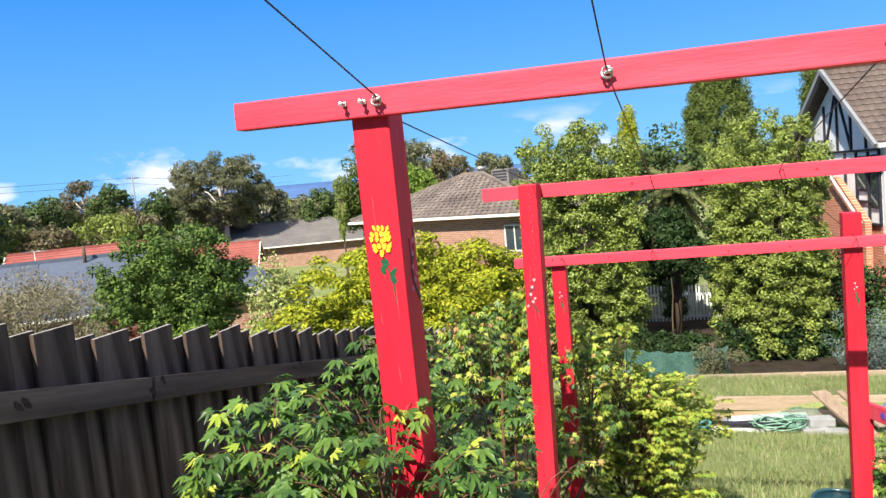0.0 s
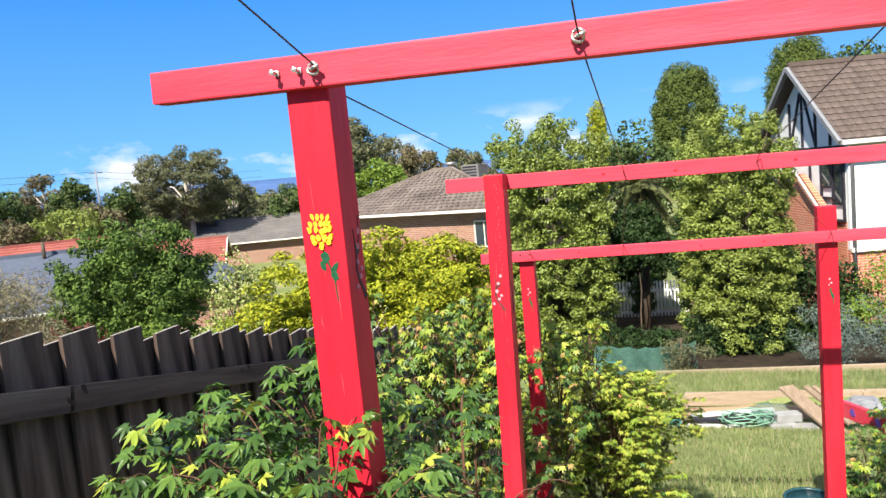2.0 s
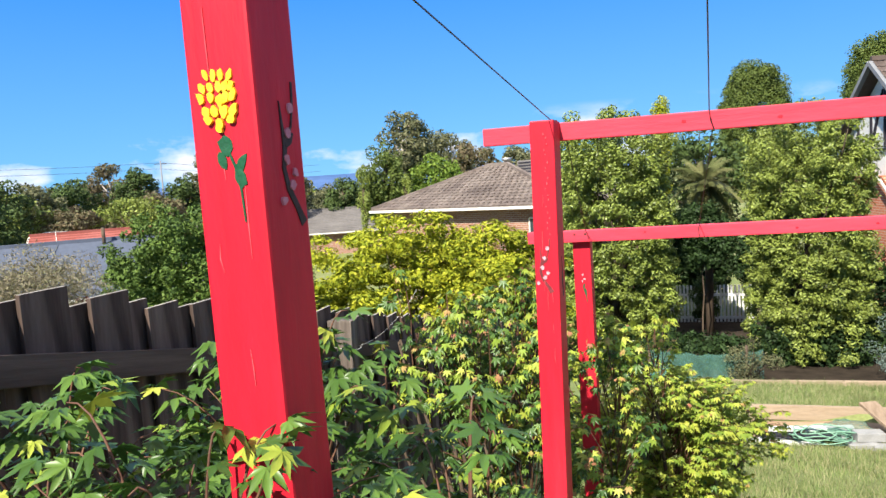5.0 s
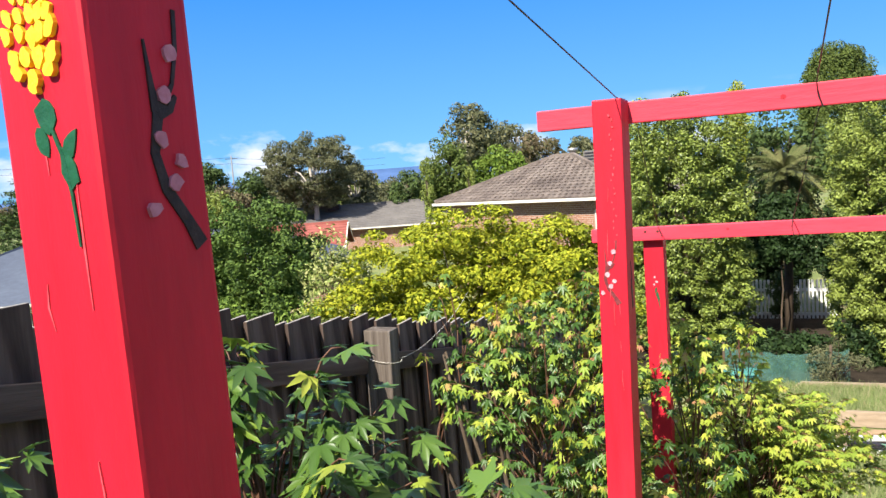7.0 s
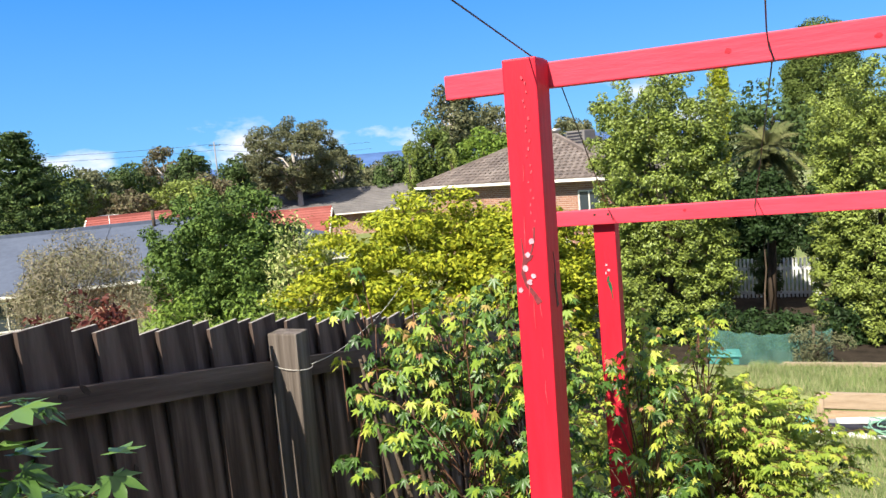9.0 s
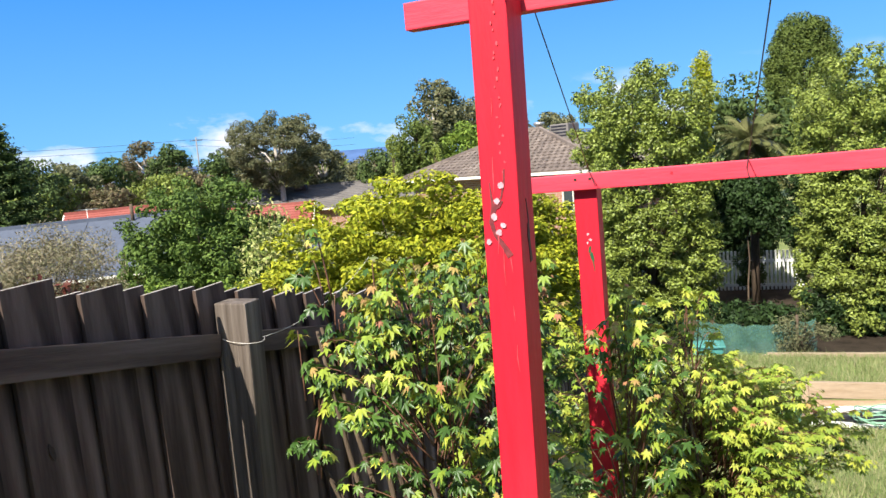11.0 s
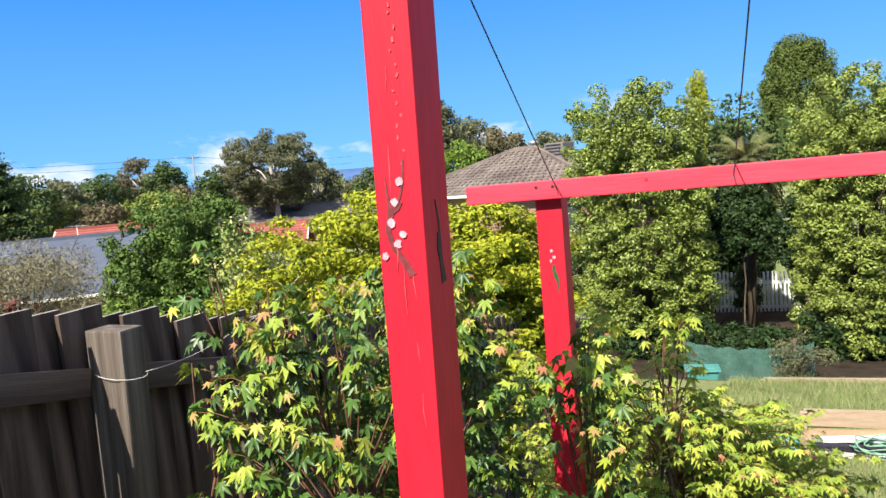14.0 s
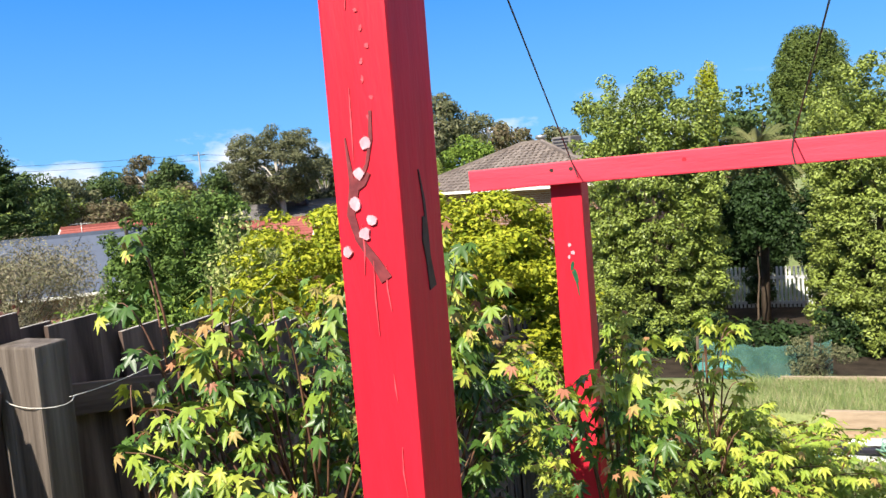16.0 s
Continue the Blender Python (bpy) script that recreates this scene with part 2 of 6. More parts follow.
def brickwork(name, a, b, mortar):
    m, n, l, p = material(name, 0.85, 0.2)
    c = n.new("ShaderNodeTexCoord")
    sw = n.new("ShaderNodeSeparateXYZ")
    l.new(c.outputs["Object"], sw.inputs[0])
    run = n.new("ShaderNodeMath")
    l.new(sw.outputs["X"], run.inputs[0])
    l.new(sw.outputs["Y"], run.inputs[1])
    cm = n.new("ShaderNodeCombineXYZ")
    l.new(run.outputs[0], cm.inputs["X"])
    l.new(sw.outputs["Z"], cm.inputs["Y"])
    t = n.new("ShaderNodeTexBrick")
    t.inputs["Color1"].default_value, t.inputs["Color2"].default_value, t.inputs["Mortar"].default_value = (*a, 1), (*b, 1), (*mortar, 1)
    t.inputs["Scale"].default_value = 1.0
    t.inputs["Brick Width"].default_value, t.inputs["Row Height"].default_value, t.inputs["Mortar Size"].default_value = 0.24, 0.086, 0.008
    l.new(cm.outputs[0], t.inputs["Vector"])
    l.new(t.outputs["Color"], p.inputs["Base Color"])
    bm = n.new("ShaderNodeBump")
    bm.inputs["Strength"].default_value, bm.inputs["Distance"].default_value = 0.6, 0.01
    bm.invert = True
    l.new(t.outputs["Fac"], bm.inputs["Height"])
    l.new(bm.outputs[0], p.inputs["Normal"])
    return m


BRICK_ORANGE = brickwork("orange_brick", (0.42, 0.13, 0.07), (0.52, 0.19, 0.10), (0.50, 0.42, 0.34))
BRICK_BROWN = brickwork("brown_brick", (0.24, 0.11, 0.075), (0.33, 0.17, 0.11), (0.40, 0.34, 0.29))

GLASS, gn, gl, gp = material("window_glass", 0.06, 0.6)
gp.inputs["Base Color"].default_value = (0.03, 0.04, 0.05, 1)


def lawn_material():
    m, n, l, p = material("grassy_ground", 0.9, 0.15)
    big = noise_node(n, l, 0.45, 5, 0.65)
    small = noise_node(n, l, 14, 6, 0.7)
    r = ramp_node(n, [(0.31, 0.27, 0.15), (0.20, 0.225, 0.085), (0.15, 0.195, 0.064)], 0.33, 0.62)
    l.new(big.outputs["Fac"], r.inputs[0])
    tone = n.new("ShaderNodeMapRange")
    tone.inputs["From Min"].default_value, tone.inputs["From Max"].default_value = 0.3, 0.7
    tone.inputs["To Min"].default_value, tone.inputs["To Max"].default_value = 0.55, 1.25
    l.new(small.outputs["Fac"], tone.inputs["Value"])
    v = n.new("ShaderNodeVectorMath")
    v.operation = "SCALE"
    l.new(r.outputs[0], v.inputs[0])
    l.new(tone.outputs[0], v.inputs["Scale"])
    l.new(v.outputs[0], p.inputs["Base Color"])
    b = n.new("ShaderNodeBump")
    b.inputs["Strength"].default_value, b.inputs["Distance"].default_value = 0.6, 0.03
    l.new(small.outputs["Fac"], b.inputs["Height"])
    l.new(b.outputs[0], p.inputs["Normal"])
    return m


LAWN = lawn_material()
MAPLE = leafy("green_maple_leaf", [(0.034, 0.080, 0.015), (0.060, 0.126, 0.021), (0.108, 0.190, 0.031)], 0.30, 0.40, 0.38)
MAPLE_YOUNG = leafy("yellow_green_maple_leaf", [(0.165, 0.250, 0.030), (0.260, 0.330, 0.041), (0.380, 0.400, 0.060)], 0.36, 0.45, 0.28)
MAPLE_TIP = leafy("orange_tinged_maple_leaf", [(0.33, 0.13, 0.08), (0.38, 0.23, 0.09), (0.37, 0.30, 0.09)], 0.4, 0.5, 0.22)
LEAF_GOLD = leafy("golden_green_foliage", [(0.14, 0.185, 0.012), (0.27, 0.295, 0.018), (0.39, 0.385, 0.028)], 0.25)
LEAF_GLOSS = leafy("glossy_green_foliage", [(0.090, 0.121, 0.022), (0.166, 0.212, 0.036), (0.250, 0.308, 0.058)], 0.14, 0.45, 0.35)
LEAF_OLIVE = leafy("olive_green_foliage", [(0.1042, 0.1358, 0.0251), (0.1711, 0.2158, 0.0381), (0.2511, 0.3023, 0.0586)], 0.12, 0.5, 0.3)
LEAF_MID = leafy("mid_green_foliage", [(0.043, 0.080, 0.016), (0.075, 0.126, 0.024), (0.122, 0.184, 0.036)], 0.10)
LEAF_DARK = leafy("dark_green_foliage", [(0.036, 0.060, 0.018), (0.058, 0.092, 0.025), (0.090, 0.130, 0.036)], 0.06)
LEAF_BRIGHT = leafy("bright_green_foliage", [(0.085, 0.145, 0.018), (0.130, 0.200, 0.028), (0.175, 0.245, 0.038)], 0.12)
LEAF_GUM = leafy("grey_green_gum_foliage", [(0.064, 0.072, 0.034), (0.108, 0.114, 0.054), (0.165, 0.160, 0.080)], 0.05)
LEAF_BROWN = leafy("brownish_foliage", [(0.104, 0.080, 0.044), (0.152, 0.120, 0.068), (0.120, 0.128, 0.056)], 0.15)
LEAF_TAUPE = leafy("grey_brown_twiggy_foliage", [(0.18, 0.155, 0.095), (0.25, 0.21, 0.14), (0.17, 0.18, 0.085)], 0.15)
LEAF_RED = leafy("dark_red_foliage", [(0.07, 0.022, 0.016), (0.13, 0.032, 0.022)], 0.25)
LEAF_CREAM = leafy("cream_and_green_foliage", [(0.136, 0.200, 0.040), (0.256, 0.288, 0.088), (0.384, 0.376, 0.160)], 0.10)
LEAF_BLUE = leafy("blue_grey_conifer_foliage", [(0.096, 0.136, 0.112), (0.160, 0.208, 0.176)], 0.15)
LEAF_CYPRESS = leafy("olive_cypress_foliage", [(0.062, 0.090, 0.018), (0.084, 0.116, 0.024), (0.108, 0.142, 0.030)], 0.05)
# Undergrowth leaves: the shade under the trees is put into the dark green.
LEAF_SHADED = leafy("deep_green_shaded_foliage", [(0.012, 0.026, 0.008), (0.022, 0.045, 0.012), (0.035, 0.065, 0.018)], 0.1)
LEAF_PALM = leafy("palm_frond_green", [(0.09, 0.11, 0.035), (0.22, 0.22, 0.09)], 0.2)
GRASS = leafy("grass_blades", [(0.1156, 0.17, 0.0476), (0.1836, 0.2312, 0.0816), (0.3264, 0.2924, 0.1632)], 0.3, 0.6, 0.2)


# ---- mesh helpers ----
rng = np.random.default_rng(7)


def as_mesh(name, verts, faces, mat, smooth=False):
    me = bpy.data.meshes.new(name)
    me.from_pydata([tuple(v) for v in verts], [], [tuple(f) for f in faces])
    if mat:
        me.materials.append(mat)
    if smooth:
        me.polygons.foreach_set("use_smooth", [True] * len(me.polygons))
    me.update()
    return me


def tri_mesh(name, verts, tris, mat):
    """Many triangles at once, from arrays."""
    me = bpy.data.meshes.new(name)
    verts, tris = np.asarray(verts, np.float32), np.asarray(tris, np.int32)
    me.vertices.add(len(verts))
    me.vertices.foreach_set("co", verts.ravel())
    me.loops.add(tris.size)
    me.loops.foreach_set("vertex_index", tris.ravel())
    me.polygons.add(len(tris))
    me.polygons.foreach_set("loop_start", np.arange(0, tris.size, 3, dtype=np.int32))
    me.update(calc_edges=True)
    me.materials.append(mat)
    return me


def thing(name, label, category, place=(0, 0, 0), turn=0.0, group="", kind=""):
    ob = new(name)
    ob.matrix_world = pose(*place, 0, 0, turn)
    return tagged(ob, label, category, group, kind)


def part(name, shape, mat, parent, label=""):
    """Links a bmesh or a mesh as one object under a thing or a part; its shape is in the parent's own space."""
    if isinstance(shape, bmesh.types.BMesh):
        me = bpy.data.meshes.new(name)
        shape.to_mesh(me)
        shape.free()
        me.materials.append(mat)
    else:
        me = shape
    ob = new(name, me)
    ob.parent = parent
    return tagged(ob, label)


def solid(size, at=(0, 0, 0), bevel=0.004, turn=(0, 0, 0), cuts=0, jitter=0.0):
    """A board or block with eased, slightly uneven edges."""
    bm = bmesh.new()
    bmesh.ops.create_cube(bm, size=1.0)
    bmesh.ops.scale(bm, vec=size, verts=bm.verts)
    if cuts:
        axis = max(range(3), key=lambda i: size[i])
        long = [e for e in bm.edges if abs((e.verts[0].co - e.verts[1].co)[axis]) > size[axis] * 0.9]
        bmesh.ops.subdivide_edges(bm, edges=long, cuts=cuts)
    if bevel:
        sharp = [e for e in bm.edges if len(e.link_faces) == 2 and e.calc_face_angle(0) > 0.5]
        bmesh.ops.bevel(bm, geom=sharp, offset=bevel, segments=2, affect="EDGES", profile=0.6)
    if jitter:
        for v in bm.verts:
            v.co += jitter * noise.noise_vector(v.co * 3.1 + Vector(at) * 7.3)
    bm.transform(pose(*at, *turn))
    return bm


def joined(*bms):
    out = bmesh.new()
    for b in bms:
        me = bpy.data.meshes.new("piece")
        b.to_mesh(me)
        b.free()
        out.from_mesh(me)
        bpy.data.meshes.remove(me)
    return out


def tube_arrays(points, radii, sides=6):
    pts = np.asarray(points, float)
    ways = np.gradient(pts, axis=0)
    vs, fs = [], []
    for i, (p, w, r) in enumerate(zip(pts, ways, radii)):
        w = w / (np.linalg.norm(w) + 1e-9)
        a = np.cross(w, (0.31, 0.17, 0.93))
        a /= np.linalg.norm(a) + 1e-9
        b = np.cross(w, a)
        for k in range(sides):
            an = 2 * math.pi * k / sides
            vs.append(p + r * (math.cos(an) * a + math.sin(an) * b))
    for i in range(len(pts) - 1):
        for k in range(sides):
            k2 = (k + 1) % sides
            fs.append((i * sides + k, i * sides + k2, (i + 1) * sides + k2, (i + 1) * sides + k))
    fs.append(tuple(range(sides))[::-1])
    fs.append(tuple((len(pts) - 1) * sides + k for k in range(sides)))
    return vs, fs


def tubes(name, runs, mat, sides=6):
    vs, fs = [], []
    for points, radii in runs:
        v, f = tube_arrays(points, radii, sides)
        off = len(vs)
        vs += v
        fs += [tuple(i + off for i in q) for q in f]
    return as_mesh(name, vs, fs, mat, True)


def slope(y):
    """The hillside's fall."""
    return -0.235 * y


def ground_z(x, y):
    if y < -6:
        z = slope(-6)
    elif y < 12.4:
        z = slope(y)
    elif y < 13.3:
        z = slope(12.4)
    elif y < 17.0:
        z = -2.72 - 0.64 * (y - 13.3) / 3.7
    else:
        z = -3.85 - 0.45 * min(1, (y - 17.0) / 6)
    far = min(1.0, max(0.0, (math.hypot(x, y) - 30) / 60))
    return z * (1 - far) - 4.6 * far


def spot(az, el, d, eye=(0, 0, 1.55)):
    """A place at a bearing (degrees right of straight down the garden), a height angle and a level distance from the eye."""
    a = radians(az)
    return Vector((eye[0] + d * math.sin(a), eye[1] + d * math.cos(a), eye[2] + d * math.tan(radians(el))))


# ---- ground, hills ----
def ground_sheet():
    ys = sorted(set([-4000, -1500, -500, -200, -80, -40, -20, -10, -6] + [round(v, 3) for v in np.arange(-5.6, 12.4, 0.4)] + [12.4, 12.8, 13.28, 13.32] + list(np.arange(13.8, 17, 0.5)) + [16.98, 17.02, 18, 20, 23, 26, 30, 36, 44, 55, 70, 90, 120, 200, 500, 1500, 4200]))
    xs = sorted(set([-4200, -1500, -500, -200, -90, -60, -40, -25, -15, -10] + [round(v, 3) for v in np.arange(-8, 8.1, 0.4)] + [10, 15, 25, 40, 60, 90, 200, 500, 1500, 4200]))
    vs, fs = [], []
    for y in ys:
        for x in xs:
            soft = 0.03 * noise.noise(Vector((x * 0.8, y * 0.8, 0))) if abs(x) < 9 and -6 < y < 17 else 0
            vs.append((x, y, ground_z(x, y) + soft))
    w = len(xs)
    for j in range(len(ys) - 1):
        for i in range(w - 1):
            fs.append((j * w + i, j * w + i + 1, (j + 1) * w + i + 1, (j + 1) * w + i))
    ob = new("ground", as_mesh("ground", vs, fs, LAWN, True))
    tagged(ob, "sloping lawn with dry patches falling away downhill", "ground", kind="structure")


ground_sheet()


def tree_bed():
    vs, fs = [], []
    xs, ys = np.linspace(-7, 10, 24), [17.72, 18, 18.5, 19, 20, 21, 22, 23, 24, 26, 28.5]
    for yy in ys:
        for xx in xs:
            edge = 0.6 * (xx > 4) if yy < 18.6 else 0
            vs.append((xx, yy + edge * 0.3, ground_z(xx, yy) + 0.05 + 0.03 * noise.noise(Vector((xx, yy, 0)))))
    w = len(xs)
    for a in range(len(ys) - 1):
        for b in range(w - 1):
            fs.append((a * w + b, a * w + b + 1, (a + 1) * w + b + 1, (a + 1) * w + b))
    tagged(new("garden_bed", as_mesh("garden_bed", vs, fs, MULCH, True)), "bed of dark leaf mulch under the evergreen trees", "garden bed", kind="structure")


tree_bed()


def hill_ridge():
    vs, fs = [], []
    n = 90
    for i in range(n + 1):
        a = radians(-75 + 150 * i / n)
        d = 3300
        h = 40 + 26 * noise.noise(Vector((i * 0.13, 3.3, 0))) + 9 * noise.noise(Vector((i * 0.5, 1.3, 0)))
        h *= 0.8 + 0.5 * math.exp(-((i - 29) / 14) ** 2)
        for dd, z in ((d - 500, -5), (d - 180, h * 0.6), (d, h + 4), (d + 150, -5)):
            vs.append((dd * math.sin(a), dd * math.cos(a), z))
    for i in range(n):
        for k in range(3):
            q = i * 4 + k
            fs.append((q, q + 4, q + 5, q + 1))
    ob = new("backdrop", as_mesh("backdrop", vs, fs, HILLS, True))
    tagged(ob, "far blue hazy mountain ridge on the horizon", "hills", kind="structure")


hill_ridge()


# ---- red timber gates ----
def paint(outlines, plane_y, thick=0.0016):
    """Brush strokes lying on a face that looks along -y; each outline is a ring of (x, z)."""
    bm = bmesh.new()
    for n, ring in enumerate(outlines):
        front = [bm.verts.new((x, plane_y - thick - 0.00012 * n, z)) for x, z in ring]
        back = [bm.verts.new((x, plane_y + 0.001, z)) for x, z in ring]
        bm.faces.new(front)
        k = len(ring)
        for i in range(k):
            bm.faces.new((front[i], front[(i + 1) % k], back[(i + 1) % k], back[i]))
    bmesh.ops.recalc_face_normals(bm, faces=bm.faces)
    return bm


def dab(x, z, w, h, lean=0.0, rough=0.16, n=10):
    """The ring of one brush dab."""
    out = []
    for i in range(n):
        a = 2 * math.pi * i / n
        k = 1 + rough * (random.random() - 0.5) * 2
        u, v = w / 2 * k * math.cos(a), h / 2 * k * math.sin(a)
        c, s = math.cos(radians(lean)), math.sin(radians(lean))
        out.append((x + u * c - v * s, z + u * s + v * c))
    return out


def stroke(points, widths):
    """The ring of one long brush stroke."""
    pts = [Vector((x, 0, z)) for x, z in points]
    left, right = [], []
    for i, p in enumerate(pts):
        w = (pts[min(i + 1, len(pts) - 1)] - pts[max(i - 1, 0)]).normalized()
        nrm = Vector((-w.z, 0, w.x)) * widths[i] / 2 * random.uniform(0.85, 1.15)
        left.append((p.x + nrm.x, p.z + nrm.z))
        right.append((p.x - nrm.x, p.z - nrm.z))
    return left + right[::-1]


def flower(post, cx, cz, front, size=1.0):
    petals = []
    for row, (z, n, w, h, spread) in enumerate(((0.047, 4, 0.009, 0.017, 0.042), (0.031, 5, 0.010, 0.016, 0.05), (0.014, 5, 0.012, 0.018, 0.056), (-0.004, 4, 0.013, 0.018, 0.048), (-0.019, 3, 0.013, 0.015, 0.036), (-0.030, 1, 0.010, 0.014, 0))):
        for i in range(n):
            f = (i / max(1, n - 1) - 0.5) * 2
            petals.append(dab(cx + size * f * spread / 2 + random.uniform(-0.002, 0.002), cz + size * (z + 0.003 * abs(f) + random.uniform(-0.003, 0.003)), w * size, h * size, -28 * f + random.uniform(-8, 8), 0.22))
    part("painted_petals", paint(petals, front, 0.0024), YELLOW, post, "hand-painted yellow chrysanthemum petals")
    leaves = [dab(cx + 0.004 * size, cz - 0.052 * size, 0.024 * size, 0.03 * size, 20, 0.2), dab(cx - 0.004 * size, cz - 0.074 * size, 0.014 * size, 0.026 * size, 12, 0.2),
              dab(cx + 0.029 * size, cz - 0.079 * size, 0.016 * size, 0.028 * size, -28, 0.25), dab(cx + 0.024 * size, cz - 0.100 * size, 0.017 * size, 0.038 * size, 14, 0.25),
              stroke([(cx + 0.008, cz - 0.065 * size), (cx + 0.016, cz - 0.09 * size), (cx + 0.02, cz - 0.12 * size), (cx + 0.022, cz - 0.166 * size)], [0.003, 0.003, 0.003, 0.002])]
    part("painted_leaves", paint(leaves, front, 0.0014), GREENP, post, "hand-painted dark green leaves and stem")


def wear_marks(post, x0, x1, z0, z1, front, n):
    marks = []
    for i in range(n):
        x, z, h = random.uniform(x0, x1), random.uniform(z0, z1), random.uniform(0.02, 0.10)
        marks.append(stroke([(x, z), (x + random.uniform(-0.002, 0.002), z - h / 2), (x + random.uniform(-0.003, 0.003), z - h)], [0.0006, 0.0020, 0.0005]))
    tagged(part("worn_paint", paint(marks, front, 0.0011), PINK_WEAR_GLINT, post, "pale scuffs where the red paint has worn"), kind="stuff")


def gate_post(gate, x, y, z0, z1, size=0.092, lean=0.0, depth=0.10):
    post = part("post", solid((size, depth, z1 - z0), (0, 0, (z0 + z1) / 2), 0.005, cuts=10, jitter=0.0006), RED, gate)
    post.location = (x, y, 0)
    post.rotation_euler = (0, radians(lean), 0)
    return post


def bolt(gate, x, y, z, out=0.028):
    b = joined(solid((0.012, 0.006, 0.012), (x, y - 0.003, z), 0.002), solid((0.006, out, 0.006), (x, y - out / 2, z), 0.0015), solid((0.0105, 0.006, 0.0105), (x, y - out + 0.004, z), 0.002, (0, 30, 0)))
    part("bolt", b, STEEL, gate, "galvanised bolt")


def shackle(gate, x, y, z):
    run = [(x + 0.011 * math.cos(a), y - 0.016 - 0.005 * math.sin(2 * a), z + 0.012 * math.sin(a)) for a in np.linspace(0, 2 * math.pi, 14)]
    ring = tubes("shackle", [(run, [0.0032] * 14), ([(x - 0.012, y - 0.004, z - 0.004), (x, y - 0.02, z), (x + 0.014, y - 0.02, z + 0.005)], [0.0042] * 3)], STEEL)
    part("shackle", ring, STEEL, gate, "wire clamp of galvanised steel")


def knot(beam, x, y, z, w=0.014):
    part("timber_knot", paint([dab(x, z, w, w * 0.8, 0, 0.2)], y, 0.0008), REDKNOT, beam)


# first gate
g1 = thing("timber_gate", "red painted timber post-and-beam garden gate with a yellow painted flower", "garden gate")
p1 = gate_post(g1, -0.673, 1.692, slope(1.69) - 0.3, 1.772, 0.096, -0.5)
gate_post(g1, 1.13, 1.692, slope(1.69) - 0.3, 1.762)
b1 = part("beam", solid((2.56, 0.045, 0.068), (0.24, 1.634, 1.7415), 0.004, (0, 0.93, 0), 12, 0.0012), RED_SUNLIT, g1)
for bx in (-0.735, -0.685):
    bolt(g1, bx, 1.612, 1.757)
for bx in (-0.648, -0.122, 0.41):
    shackle(g1, bx, 1.612, 1.756 - (bx + 0.65) * 0.0125)
flower(p1, -0.003, 1.414, -0.05, 0.84)
wear_marks(p1, -0.03, 0.03, 0.95, 1.7, -0.05, 5)


def blossom_branch(post, front, side, scale=1.0, z=0.90, dark=BRANCHP, along=0.0):
    """A cherry branch in blossom, painted on the face towards the path's start (side False) or on the flank."""
    s = scale
    limbs = [stroke([(0.015 * s, z + 0.105 * s), (0.012 * s, z + 0.07 * s), (0.004 * s, z + 0.04 * s), (-0.016 * s, z + 0.014 * s), (-0.024 * s, z - 0.02 * s), (-0.016 * s, z - 0.05 * s), (0.004 * s, z - 0.078 * s), (0.018 * s, z - 0.102 * s)], [0.004 * s, 0.005 * s, 0.004 * s, 0.013 * s, 0.011 * s, 0.010 * s, 0.012 * s, 0.018 * s]),
             stroke([(-0.023 * s, z + 0.075 * s), (-0.021 * s, z + 0.05 * s), (-0.018 * s, z + 0.015 * s)], [0.002 * s, 0.004 * s, 0.008 * s]),
             stroke([(-0.016 * s, z + 0.012 * s), (-0.002 * s, z + 0.018 * s), (0.006 * s, z + 0.03 * s)], [0.009 * s, 0.007 * s, 0.004 * s])]
    flowers = [dab(fx * s, z + fz * s, (0.0135 + 0.0012 * (i % 3)) * s, (0.0145 - 0.001 * (i % 2)) * s, 40 * i, 0.26, 9) for i, (fx, fz) in enumerate(((0.005, 0.066), (-0.008, 0.03), (-0.017, -0.007), (0.004, -0.027), (-0.006, -0.045), (-0.033, -0.067)))]
    bm1, bm2 = paint(limbs, front), paint(flowers, front, 0.0028)
    if side:
        for bm in (bm1, bm2):
            bm.transform(pose(0, 0, 0, 0, 0, 90) @ Matrix.Translation((along, 0, 0)))
    part("painted_branch", bm1, dark, post, "hand-painted dark blossom branch")
    # Flank blossoms use the darker pink, which stands in for shade.
    if flowers:
        part("painted_blossom", bm2, BLOSSOM if not side else BLOSSOM_SHADED, post, "hand-painted pale pink blossoms")


blossom_branch(p1, -0.048, True, 0.89, 1.356, BLACKP, 0.02)

# second gate
g2 = thing("timber_gate", "red painted timber post-and-beam garden gate with painted cherry blossom", "garden gate", group="garden gates")
p2 = gate_post(g2, -0.7215, 3.647, slope(3.64) - 0.3, 1.505, lean=0.85, depth=0.12)
p2r = gate_post(g2, 1.16, 3.637, slope(3.64) - 0.3, 1.505)
b2 = part("beam", solid((2.45, 0.045, 0.069), (0.262, 3.7305, 1.459), 0.004, (0, 0.3, 0), 12, 0.0012), RED_SUNLIT, g2)
blossom_branch(p2, -0.06, False, 1.0, 0.96)
wear_marks(p2, -0.012, 0.02, 0.55, 1.45, -0.06, 7)
# Blisters are the post's own red; pale pink stands in for their highlight.
blisters = [dab(0.012 + 0.006 * math.sin(i * 1.9), 1.06 + 0.021 * i + random.uniform(-0.006, 0.006), random.uniform(0.003, 0.006), random.uniform(0.005, 0.011), random.uniform(-25, 25), 0.3) for i in range(20)]
tagged(part("paint_blisters", paint(blisters, -0.06, 0.0007), PINK_WEAR_GLINT, p2, "row of raised blisters in the red paint"), kind="stuff")
